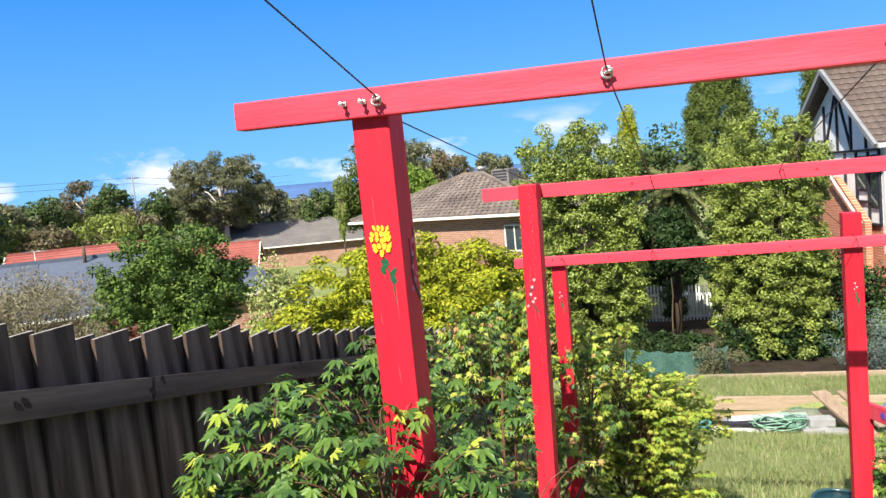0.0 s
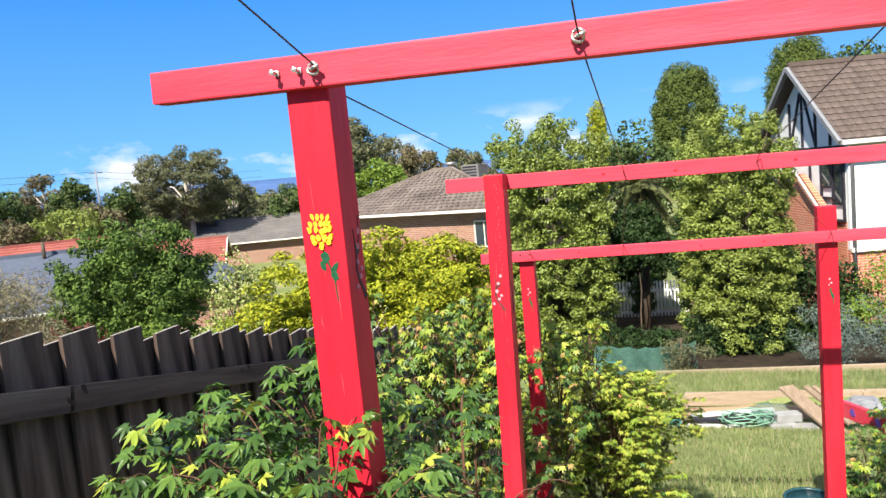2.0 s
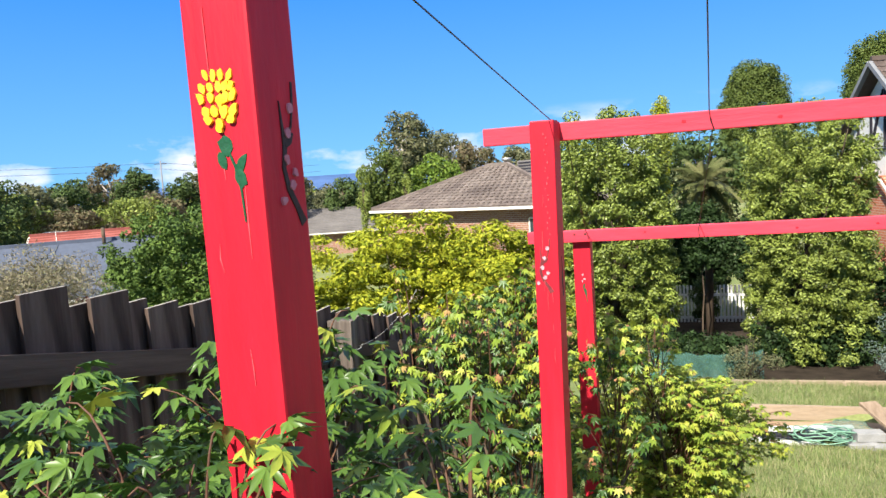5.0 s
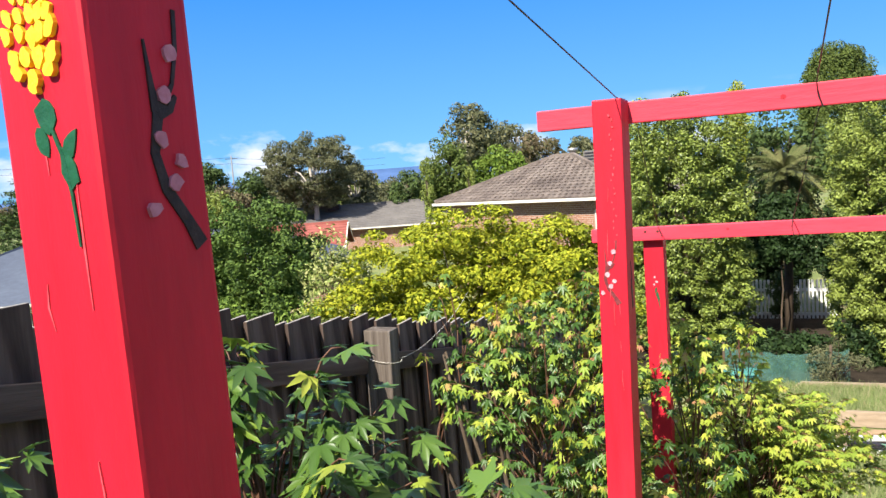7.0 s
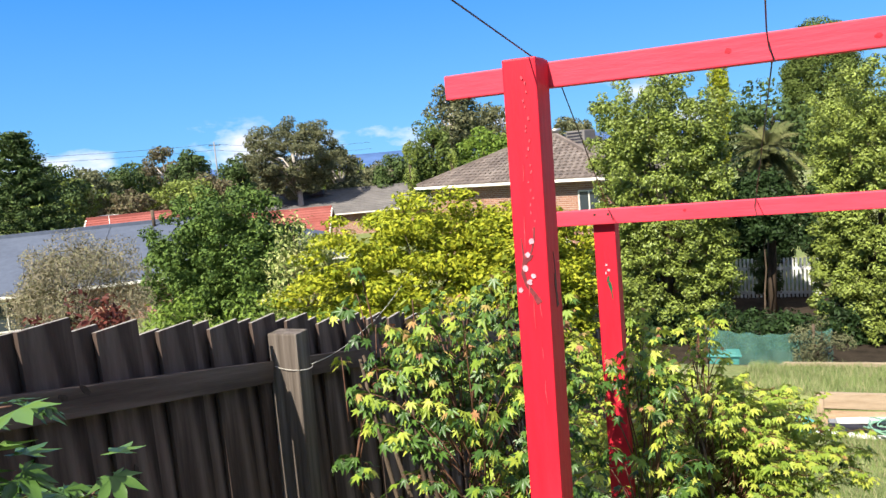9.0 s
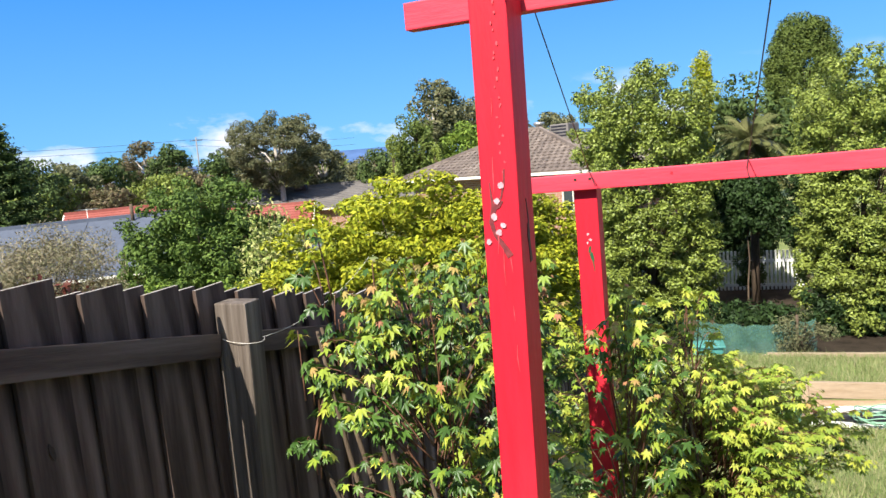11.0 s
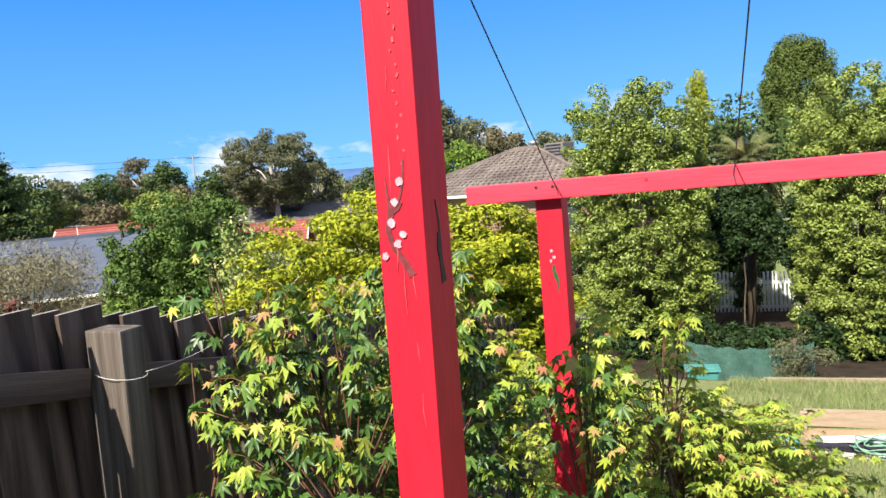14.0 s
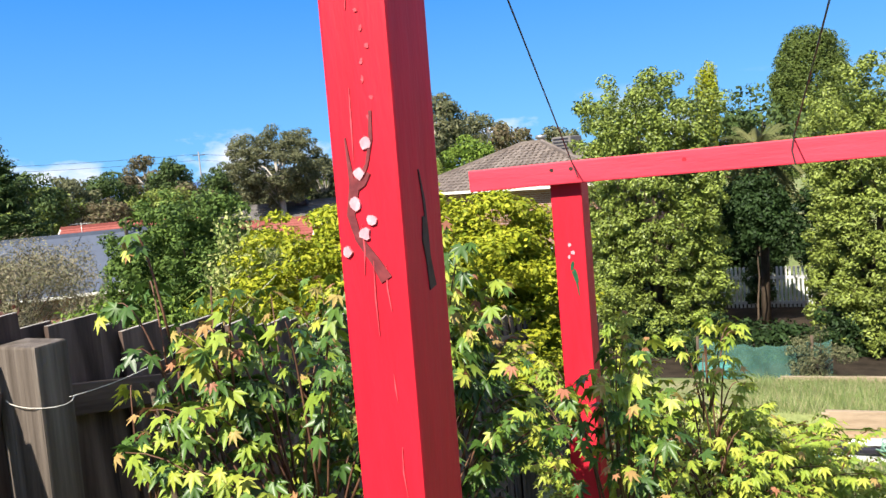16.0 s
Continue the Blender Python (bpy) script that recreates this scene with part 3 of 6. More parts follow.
marks = paint([stroke([(-0.006, 0.99), (0.004, 0.95), (0.008, 0.90)], [0.003, 0.006, 0.005]), stroke([(-0.002, 0.93), (0.0, 0.90), (0.004, 0.875), (0.012, 0.835)], [0.006, 0.02, 0.016, 0.022])], -0.046)
marks.transform(pose(0, 0, 0, 0, 0, 90))
part("painted_mark", marks, BLACKP, p2, "black brush strokes")

for kx, kz in ((-0.2, 1.463), (0.12, 1.452), (0.62, 1.455)):
    knot(b2, kx, 3.708, kz, 0.016)

# third gate
g3 = thing("timber_gate", "red painted timber garden gate at the foot of the path", "garden gate", group="garden gates")
tagged(g1, group="garden gates")
p3 = gate_post(g3, -0.806, 5.068, slope(5.07) - 0.3, 0.914, 0.098)
p4 = gate_post(g3, 1.022, 5.068, slope(5.07) - 0.3, 1.138, 0.105)
b3 = part("beam", solid((2.62, 0.04, 0.068), (0.205, 4.994, 0.953), 0.004, (0, -0.5, 0), cuts=12, jitter=0.0012), RED_SUNLIT, g3)
for kx, kz in ((-0.45, 0.955), (0.3, 0.948), (0.66, 0.955)):
    knot(b3, kx, 4.974, kz, 0.014)
# Flat dabs for the holes; the shade inside is put into the colour.
for bx in (-0.835, -0.775):
    part("bolt_hole", paint([dab(bx, 0.955, 0.012, 0.012, 0, 0.1)], 4.974, 0.001), KNOT_OR_HOLE, g3, "flat dark dab for a bolt hole")
for px, pz in ((p3, 0.62), (p4, 0.60)):
    part("painted_leaves", paint([dab(0.012, pz, 0.016, 0.05, 14, 0.2), dab(0.004, pz + 0.035, 0.01, 0.03, -14, 0.2), stroke([(0.012, pz), (0.018, pz - 0.04), (0.02, pz - 0.06)], [0.006, 0.004, 0.002])], -0.05), GREENP, px, "hand-painted dark green leaf")
    part("painted_blossom", paint([dab(0.008, pz + 0.075, 0.014, 0.012, 0, 0.25), dab(0.0, pz + 0.10, 0.01, 0.012, 0, 0.25), dab(-0.004, pz + 0.062, 0.008, 0.010, 0, 0.25)], -0.05), BLOSSOM, px, "hand-painted faded pink buds")


# low red rail beyond the third gate
rail = thing("garden_rail", "low red painted timber rail with blue-violet painted spots", "rail")
rail_end, rail_far = Vector((1.60, 7.85, -1.01)), Vector((2.30, 5.36, -0.74))
mid, span = (rail_end + rail_far) / 2, rail_far - rail_end
part("beam", solid((span.length, 0.05, 0.15), mid, 0.006, (0, -math.degrees(math.atan2(span.z, math.hypot(span.x, span.y))), math.degrees(math.atan2(span.y, span.x))), 6, 0.002), RED_SUNLIT, rail)
for f in (0.05, 0.95):
    q = rail_end.lerp(rail_far, f)
    gz = ground_z(q.x, q.y)
    part("post", solid((0.08, 0.08, q.z - gz + 0.2), (q.x, q.y, (q.z + gz - 0.2) / 2 - 0.065), 0.005), RED, rail)
for f in (0.17, 0.32, 0.47, 0.62, 0.78):
    q = rail_end.lerp(rail_far, f)
    bm = paint([dab(0, 0, 0.075, 0.08, 20, 0.25)], -0.026)
    bm.transform(Matrix.Translation(q) @ pose(0, 0, 0, 0, 0, math.degrees(math.atan2(span.y, span.x))))
    part("painted_spot", bm, BLUEP, rail, "blue-violet painted spot")


# wires strung from gate to gate
def wire(points, label, sag=0.0, r=0.0019, mat=WIRE, name="garden_wire"):
    pts = []
    for a, b in zip(points, points[1:]):
        a, b = Vector(a), Vector(b)
        for k in range(12):
            f = k / 12
            pts.append(a.lerp(b, f) - Vector((0, 0, sag * 4 * f * (1 - f))))
    pts.append(Vector(points[-1]))
    ob = new(name, tubes(name, [(pts, [r] * len(pts))], mat))
    return tagged(ob, label, "wire", group="garden wires")


LINE = "thin dark wire strung along the tops of the gates"
wire([(-0.66, -2.6, 2.92), (-0.648, 1.595, 1.766), (-0.647, 1.676, 1.71)], LINE)
wire([(-0.645, 1.67, 1.722), (-0.672, 3.62, 1.508), (-0.66, 3.69, 1.506)], LINE)
wire([(-0.64, 3.735, 1.47), (-0.77, 4.97, 0.975), (-0.755, 4.968, 0.93)], LINE)
wire([(-0.12, -2.6, 3.55), (-0.122, 1.595, 1.756), (-0.121, 1.616, 1.73)], LINE)
wire([(-0.121, 1.67, 1.735), (-0.112, 3.68, 1.496), (-0.108, 3.704, 1.46), (-0.095, 3.706, 1.422)], LINE)
wire([(-0.10, 3.735, 1.44), (-0.17, 4.97, 0.988), (-0.176, 4.968, 0.955), (-0.168, 4.968, 0.915)], LINE)
wire([(0.41, -2.6, 3.6), (0.41, 1.595, 1.748), (0.411, 1.616, 1.72)], LINE)
wire([(0.411, 1.67, 1.725), (0.475, 3.68, 1.496), (0.462, 3.704, 1.46), (0.475, 3.706, 1.42)], LINE)
wire([(0.475, 3.735, 1.44), (1.03, 4.97, 0.988), (1.04, 4.968, 0.93), (1.04, 4.97, 0.915)], LINE)


# ---- paling fence ----
fence = thing("paling_fence", "weathered grey lapped timber paling fence stepping down the slope", "fence", (0, 0, 0))


def fence_x(y):
    return -1.72 - 0.07 * (y - 2.2)


def fence_top(y):
    return 1.147 - 0.2186 * (y - 2.0)


FTURN = math.degrees(math.atan(0.07))


def paling_mesh(i, w, h):
    bm = solid((0.014, w, h), (0, 0, -h / 2), 0.002, cuts=5)
    for v in bm.verts:
        v.co.x += 0.004 * noise.noise(Vector((i * 3.7, v.co.y * 4, v.co.z * 1.2)))
        v.co.y += 0.003 * noise.noise(Vector((i * 1.7, 5, v.co.z * 2.2)))
    me = bpy.data.meshes.new("paling")
    bm.to_mesh(me)
    bm.free()
    me.materials.append(GREYWOOD)
    me.materials.append(SUNLIT_TOPS)
    # Top faces get paler timber: grey end grain plus sunlight put into the colour.
    for face in me.polygons:
        if face.normal.z > 0.5:
            face.material_index = 1
    return me


front_boards = [paling_mesh(i, 0.152, 1.66) for i in range(5)]
back_boards = [paling_mesh(i + 9, 0.135, 1.62) for i in range(4)]
PITCH = 0.2275
k = 0
y = 2.255 - 21 * PITCH
while y < 13.5:
    for lap in (0, 1):
        yy = y + (PITCH / 2 if lap else 0)
        ob = new("paling", (back_boards if lap else front_boards)[k % (4 if lap else 5)])
        ob.parent = fence
        drop = random.uniform(-0.012, 0.012) - (0.018 if lap else 0)
        ob.matrix_basis = pose(fence_x(yy) - (0.022 if lap else 0.0), yy, fence_top(yy) + drop, random.uniform(-0.5, 0.5), random.uniform(-0.3, 0.3), FTURN)
        k += 1
    y += PITCH
for offset in (0.194, 1.25):
    for y0 in (-2.5, -0.28, 1.92, 3.94, 6.10, 8.3, 10.5):
        y1 = y0 + (2.20 if y0 != 1.92 else 1.91) - 0.01
        ym, ln = (y0 + y1) / 2, (y1 - y0) / math.cos(math.atan(0.2186))
        ob = part("rail", solid((0.036, ln, 0.078), (0, 0, 0), 0.003, cuts=6, jitter=0.002), GREYRAIL, fence)
        ob.matrix_basis = pose(fence_x(ym) + 0.028, ym, fence_top(ym) - offset, -12.33, 0, FTURN)
for y0 in (-0.30, 3.885, 6.10, 8.3, 10.5):
    near = y0 == 3.885
    bm = solid((0.122, 0.088, 2.2), (0, 0, -1.1), 0.006, cuts=8, jitter=0.003)
    ob = part("fence_post", bm, POSTWOOD, fence, "split grey hardwood fence post")
    ob.location = (fence_x(y0) + (0.082 if near else 0.13), y0, 0.69 if near else fence_top(y0) - 0.3)
    ob.rotation_euler = (radians(-1.0), radians(1.0), radians(FTURN))
for i in range(26):
    yk = random.uniform(-0.5, 6.5)
    on_rail = i % 3 == 0
    x = fence_x(yk) + (0.0458 if on_rail else 0.0085)
    z = fence_top(yk) - (random.uniform(0.16, 0.2) if on_rail else random.uniform(0.35, 1.2))
    bm = paint([dab(0, 0, random.uniform(0.012, 0.02), random.uniform(0.03, 0.055), random.uniform(20, 60) if on_rail else 10, 0.22, 16)], 0, 0.001)
    bm.transform(Matrix.Translation((x, yk, z)) @ pose(0, 0, 0, 0, 0, 90 + FTURN))
    part("timber_knot", bm, KNOT_OR_HOLE, fence)
px, pz = fence_x(3.885) + 0.088, 0.565
loop = [(px + 0.078 * math.cos(a), 3.885 + 0.058 * math.sin(a), pz - 0.012 * math.cos(a)) for a in np.linspace(0, 2 * math.pi, 18)]
wire(loop, "pale twine tied round a grey fence post", 0, 0.0011, TWINE, "twine_tie")
wire([(px + 0.075, 3.90, pz), (px + 0.06, 4.3, pz + 0.02), (px + 0.03, 4.75, pz + 0.13)], "pale twine stretched from the fence post to the shrubs", 0.015, 0.0009, TWINE, "twine")


# ---- maples by the path ----
def maple_leaf(droop, fold, mat, lobes=7):
    """One palmate leaf, 1 long, lying along +x, its stalk's end at the origin."""
    angles = [-118, -78, -40, 0, 40, 78, 118] if lobes == 7 else [-88, -44, 0, 44, 88]
    lengths = [0.36, 0.66, 0.90, 1.0, 0.90, 0.66, 0.36] if lobes == 7 else [0.55, 0.85, 1.0, 0.85, 0.55]
    ring = []
    for i, (a, r) in enumerate(zip(angles, lengths)):
        if i:
            ring.append(((a + angles[i - 1]) / 2, 0.30 + 0.12 * min(r, lengths[i - 1]), -1))
        half = 13.5
        ring += [(a - half * 1.15, r * 0.56, 0), (a, r, 1), (a + half * 1.15, r * 0.56, 0)]
    vs = [(0, 0, 0)]
    for a, r, kind in ring:
        x, y = r * math.cos(radians(a)), r * math.sin(radians(a))
        z = -droop * r * r + (fold * 0.10 if kind == -1 else 0.0) - fold * 0.25 * abs(y) * abs(y)
        vs.append((x, y, z))
    fs = [(0, i, i + 1) for i in range(1, len(ring))]
    return np.array(vs), np.array(fs)


LEAF_SHAPES = [maple_leaf(0.18, 0.5, None), maple_leaf(0.34, 0.9, None), maple_leaf(0.10, 0.3, None, 5), maple_leaf(0.45, 0.6, None)]
LEAF_MATS = [MAPLE, MAPLE_YOUNG, MAPLE_TIP]
LEAF_MESHES = [[tri_mesh("leaf", v, f, m) for v, f in LEAF_SHAPES] for m in LEAF_MATS]


def leaf_pose(at, out, size, tilt):
    """A leaf at a place, its tip hanging outwards."""
    out = Vector(out)
    out.z = 0
    out = out.normalized() if out.length > 1e-4 else Vector((1, 0, 0))
    yaw = math.degrees(math.atan2(out.y, out.x))
    return pose(*at, random.gauss(0, 18), 0, yaw) @ pose(0, 0, 0, 0, tilt, 0) @ Matrix.Scale(size, 4)


def maple(label, base, canopies, young, tip, size, near_first, droop=(4, 40), gap=0.05):
    """A maple shrub: stems from one foot, arching shoots to each canopy, leaves in pairs along the shoots.
    canopies: centre, radii, number of shoots."""
    tree = thing("maple_tree", label, "maple tree", base, group="maples by the path")
    b = Vector(base)
    stems, twigs, leaves = [], [], []
    for centre, radii, count in canopies:
        c, r = Vector(centre), Vector(radii)
        root = c - Vector((0, 0, r.z * 0.9))
        for s in range(max(2, count // 45)):
            foot = Vector((random.uniform(-0.06, 0.06), random.uniform(-0.06, 0.06), -0.1))
            goal = root - b + Vector((random.uniform(-0.6, 0.6) * r.x, random.uniform(-0.6, 0.6) * r.y, random.uniform(0, 0.5) * r.z))
            bend = Vector((random.uniform(-0.08, 0.08), random.uniform(-0.08, 0.08), 0))
            pts = [foot.lerp(goal, f) + bend * math.sin(math.pi * f) for f in np.linspace(0, 1, 9)]
            stems.append((pts, np.linspace(0.016, 0.006, 9)))
        for s in range(count):
            z = random.uniform(-1.0, 1.0)
            a = random.uniform(0, 2 * math.pi)
            q = math.sqrt(max(0, 1 - z * z)) * random.uniform(0.55, 1.06)
            end = c + Vector((r.x * q * math.cos(a), r.y * q * math.sin(a), r.z * z * random.uniform(0.85, 1.12)))
            start = c + Vector((0.25 * r.x * q * math.cos(a + 0.5), 0.25 * r.y * q * math.sin(a + 0.5), r.z * (0.72 * z - 0.42)))
            lift = Vector((0, 0, random.uniform(0.02, 0.14)))
            pts = [start.lerp(end, f) + lift * math.sin(math.pi * f * 0.8) for f in np.linspace(0, 1, 8)]
            twigs.append(([p - b for p in pts], np.linspace(0.0032, 0.0011, 8)))
            length = (end - start).length
            pairs = max(3, int(length * 0.75 / gap))
            top = z > 0.25
            for j in range(pairs):
                f = 0.28 + 0.72 * (j + 1) / pairs
                i = min(6, int(f * 7))
                p = pts[i].lerp(pts[i + 1], f * 7 - i)
                way = (pts[i + 1] - pts[i]).normalized()
                last = j == pairs - 1
                for sgn in ((1, -1, 0) if last else (1, -1)):
                    side = Vector((-way.y, way.x, 0)).normalized() * sgn + way * (0.55 if sgn else 1.2) + Vector((random.uniform(-0.3, 0.3), random.uniform(-0.3, 0.3), 0))
                    at = p + side.normalized() * random.uniform(0.012, 0.035) + Vector((0, 0, random.uniform(-0.01, 0.006)))
                    if at.x < fence_x(at.y) + 0.07 or (at.y < 3.0 and at.x > -0.42):
                        continue
                    # Upper shoots carry more young leaves; fewer below puts shade into the green.
                    hue = 0
                    u = random.random()
                    if last and top and u < tip:
                        hue = 2
                    elif u < young * (1.35 if f > 0.7 else 0.7) * (1.2 if top else 0.5):
                        hue = 1
                    sz = size * random.uniform(0.7, 1.2) * (0.72 if last and sgn == 0 else 1.0) * (0.7 if hue == 2 else 1.0)
                    leaves.append((at, leaf_pose(at - b, side, sz, random.uniform(*droop)), hue, random.randrange(4)))
    part("stem", tubes("stem", stems, BARK, 7), BARK, tree)
    tagged(part("twig_growth", tubes("twig_growth", twigs, TWIG, 4), TWIG, tree, "thin reddish shoots"), kind="stuff")
    leaves.sort(key=lambda q: near_first(q[0]))
    for at, m, hue, shape in leaves[:300]:
        ob = new("leaf", LEAF_MESHES[hue][shape])
        ob.parent = tree
        ob.matrix_basis = m
    for hue in range(3):
        vs, fs, off = [], [], 0
        for at, m, h, shape in leaves[300:]:
            if h != hue:
                continue
            v, f = LEAF_SHAPES[shape]
            mm = np.array(m)
            vs.append(v @ mm[:3, :3].T + mm[:3, 3])
            fs.append(f + off)
            off += len(v)
        if vs:
            ob = part("foliage", tri_mesh("foliage", np.concatenate(vs), np.concatenate(fs), LEAF_MATS[hue]), LEAF_MATS[hue], tree)
            tagged(ob, kind="stuff")
    return tree


maple("green Japanese maple shrub with fresh leaves round a red gate post", (-0.86, 1.78, slope(1.78)),
      [((-0.72, 1.56, 0.70), (0.46, 0.26, 0.28), 100), ((-1.12, 1.72, 0.72), (0.32, 0.3, 0.27), 42), ((-0.93, 2.12, 0.66), (0.34, 0.26, 0.33), 95), ((-0.50, 1.95, 0.62), (0.32, 0.28, 0.28), 40)],
      0.10, 0.02, 0.050, lambda p: p.y - 0.6 * p.z, (-6, 28))
maple("yellow-green Japanese maple with reddish new tips beside the fence", (-1.0, 4.0, slope(4.0)),
      [((-1.08, 3.92, 0.32), (0.40, 0.24, 0.40), 72), ((-1.0, 4.3, 0.36), (0.34, 0.3, 0.42), 110), ((-1.32, 4.45, 0.36), (0.3, 0.4, 0.32), 46), ((-0.58, 4.38, 0.08), (0.22, 0.2, 0.44), 46), ((-0.95, 3.95, -0.2), (0.48, 0.3, 0.42), 110), ((-1.2, 3.85, 0.62), (0.16, 0.08, 0.18), 7), ((-1.45, 4.0, 0.66), (0.14, 0.1, 0.22), 9), ((-1.58, 3.98, 0.3), (0.14, 0.1, 0.25), 12)],
      0.40, 0.42, 0.041, lambda p: p.y - 0.5 * p.z, (10, 58), 0.037)
maple("spreading golden-green Japanese maple with orange-tinged shoots", (-0.45, 5.5, slope(5.5)),
      [((-0.50, 5.35, -0.28), (0.58, 0.40, 0.36), 190), ((-0.10, 5.68, -0.42), (0.42, 0.36, 0.30), 150), ((-0.42, 4.98, 0.18), (0.20, 0.16, 0.28), 26), ((-0.85, 5.6, -0.2), (0.45, 0.4, 0.5), 80), ((-0.36, 5.12, -0.3), (0.42, 0.22, 0.38), 120), ((-0.45, 5.3, -0.82), (0.58, 0.4, 0.36), 130), ((-0.2, 5.6, -0.9), (0.42, 0.4, 0.3), 90)],
      2.4, 0.2, 0.037, lambda p: p.y - 0.5 * p.z, (4, 40), 0.030)


# ---- trees and shrubs ----
def leaf_cloud(name, centres, normals, size, mat, spread=0.9, narrow=0.5):
    """Small folded leaves at many places, each a kite of two triangles, facing roughly along its normal."""
    n = len(centres)
    nrm = normals + rng.normal(0, spread, (n, 3))
    nrm /= np.linalg.norm(nrm, axis=1, keepdims=True) + 1e-9
    a = np.cross(nrm, rng.normal(0, 1, (n, 3)))
    a /= np.linalg.norm(a, axis=1, keepdims=True) + 1e-9
    b = np.cross(nrm, a)
    s = (size * rng.uniform(0.6, 1.35, (n, 1)))
    tip, tail = centres + a * s, centres - a * s
    left, right = centres + b * s * narrow + nrm * s * 0.15, centres - b * s * narrow + nrm * s * 0.15
    verts = np.stack([tip, left, tail, right], 1).reshape(-1, 3)
    i = np.arange(n)[:, None] * 4
    tris = np.concatenate([i + [[0, 1, 2]], i + [[0, 2, 3]]])
    return tri_mesh(name, verts, tris, mat)


def crown_points(clumps, count, up=0.0):
    """Places spread over the shells of the clumps (centre, radii); up turns the leaves' faces skyward."""
    pts, nrm = [], []
    area = np.array([(r[0] * r[1] + r[1] * r[2] + r[0] * r[2]) for _, r in clumps])
    share = np.maximum(8, (count * area / area.sum()).astype(int))
    for (c, r), k in zip(clumps, share):
        d = rng.normal(0, 1, (k, 3))
        d /= np.linalg.norm(d, axis=1, keepdims=True)
        rad = rng.uniform(0.62, 1.08, (k, 1)) ** 0.7
        lump = 1 + 0.16 * np.sin(d[:, :1] * 7 + c[0]) * np.cos(d[:, 1:2] * 6 + c[1]) + 0.1 * np.sin(d[:, 2:] * 11 + c[2])
        pts.append(np.array(c) + d * rad * lump * np.array(r))
        nrm.append(d / np.array(r))
    nrm = np.concatenate(nrm)
    nrm /= np.linalg.norm(nrm, axis=1, keepdims=True)
    nrm[:, 2] += up
    return np.concatenate(pts), nrm


def tree(name, label, foot, crown, radii, clump_count, clump_size, leaves, leaf_size, mat, bark=BARK, trunk=0.12, category="tree", flat=0.8, group="", core=0.9, narrow=0.5, spread=0.5, inner=0.55, shape=None, limb_step=2, limb=0.42, up=0.0):
    """A trunk, limbs to each clump, and a crown of clumps with gaps between them. foot and crown's centre are in the world."""
    f = Vector(foot)
    ob = thing(name, label, category, foot, group=group)
    c, r = np.array(crown) - np.array(foot), np.array(radii)
    clumps, limbs = [], []
    for i in range(clump_count):
        d = rng.normal(0, 1, 3)
        d /= np.linalg.norm(d)
        q = rng.uniform(inner, core)
        p = d * q
        if shape:
            k = shape(p[2])
            p[0] *= k
            p[1] *= k
        p = c + p * r
        s = clump_size * rng.uniform(0.65, 1.3)
        clumps.append((p, (s, s, s * flat)))
        if i % limb_step == 0:
            fork = np.array((0, 0, 1.0)) * max(0.2, c[2] - r[2] * rng.uniform(0.3, 0.95))
            mids = [fork + (p - fork) * g + np.array((0, 0, 0.12 * r[2] * math.sin(math.pi * g))) + rng.normal(0, 0.015 * r[0], 3) for g in np.linspace(0, 1, 6)]
            limbs.append((mids, np.linspace(trunk * limb, trunk * 0.06, 6)))
    top = c[2] + r[2] * 0.3
    sway = rng.normal(0, 0.05 * r[0], (7, 2))
    run = [(sway[i][0] * (i > 0), sway[i][1] * (i > 0), -0.3 + (top + 0.3) * i / 6) for i in range(7)]
    part("trunk", tubes("trunk", [(run, np.linspace(trunk, trunk * 0.25, 7))] + limbs, bark, 7), bark, ob)
    pts, nrm = crown_points(clumps, leaves, up)
    low = ground_z(f.x, f.y) - f.z + 0.05
    keep = pts[:, 2] > low
    part("crown", leaf_cloud("crown", pts[keep], nrm[keep], leaf_size, mat, spread, narrow), mat, ob)
    return ob


def stand(az, d, eye=(0, 0, 1.55)):
    p = spot(az, 0, d, eye)
    return (p.x, p.y, ground_z(p.x, p.y))


def tree_at(az, el_top, d, width, depth_below, *args, name="tree", label="", **kw):
    """A tree whose crown's top shows at a height angle, as wide as given, its crown reaching that far down."""
    p = spot(az, el_top, d)
    foot = (p.x, p.y, ground_z(p.x, p.y))
    return tree(name, label, foot, (p.x, p.y, p.z - depth_below / 2), (width / 2, width / 2, depth_below / 2), *args, **kw)


# golden maple behind the fence, in flat tiers
tree("maple_tree", "rounded golden-green maple tree in full spring leaf behind the fence", (-3.55, 9.0, ground_z(-3.55, 9.0)), (-3.6, 9.0, -0.55), (1.7, 1.3, 1.5), 560, 0.19, 110000, 0.029, LEAF_GOLD, trunk=0.07, flat=0.42, core=1.0, category="maple tree", spread=0.6, inner=0.45, limb_step=24, limb=0.3, up=0.7, shape=lambda z: 1.12 if z > 0.1 else 1.0)
tree("maple_tree", "golden-green maple boughs filling the gap behind the fence", (-2.75, 9.6, ground_z(-2.75, 9.6)), (-2.62, 9.4, -0.35), (0.85, 0.8, 1.15), 300, 0.18, 50000, 0.029, LEAF_GOLD, trunk=0.05, flat=0.42, core=1.0, category="maple tree", spread=0.4, limb_step=10, limb=0.3, up=0.8, shape=lambda z: 1.15 if z > 0.1 else 1.0)
tree("maple_tree", "low golden maple boughs beside the paling fence", (-2.3, 8.2, ground_z(-2.3, 8.2)), (-2.55, 8.2, -0.85), (0.75, 0.7, 0.75), 100, 0.2, 15000, 0.036, LEAF_GOLD, trunk=0.05, flat=0.28, category="maple tree", spread=0.4, limb_step=6, up=1.0)
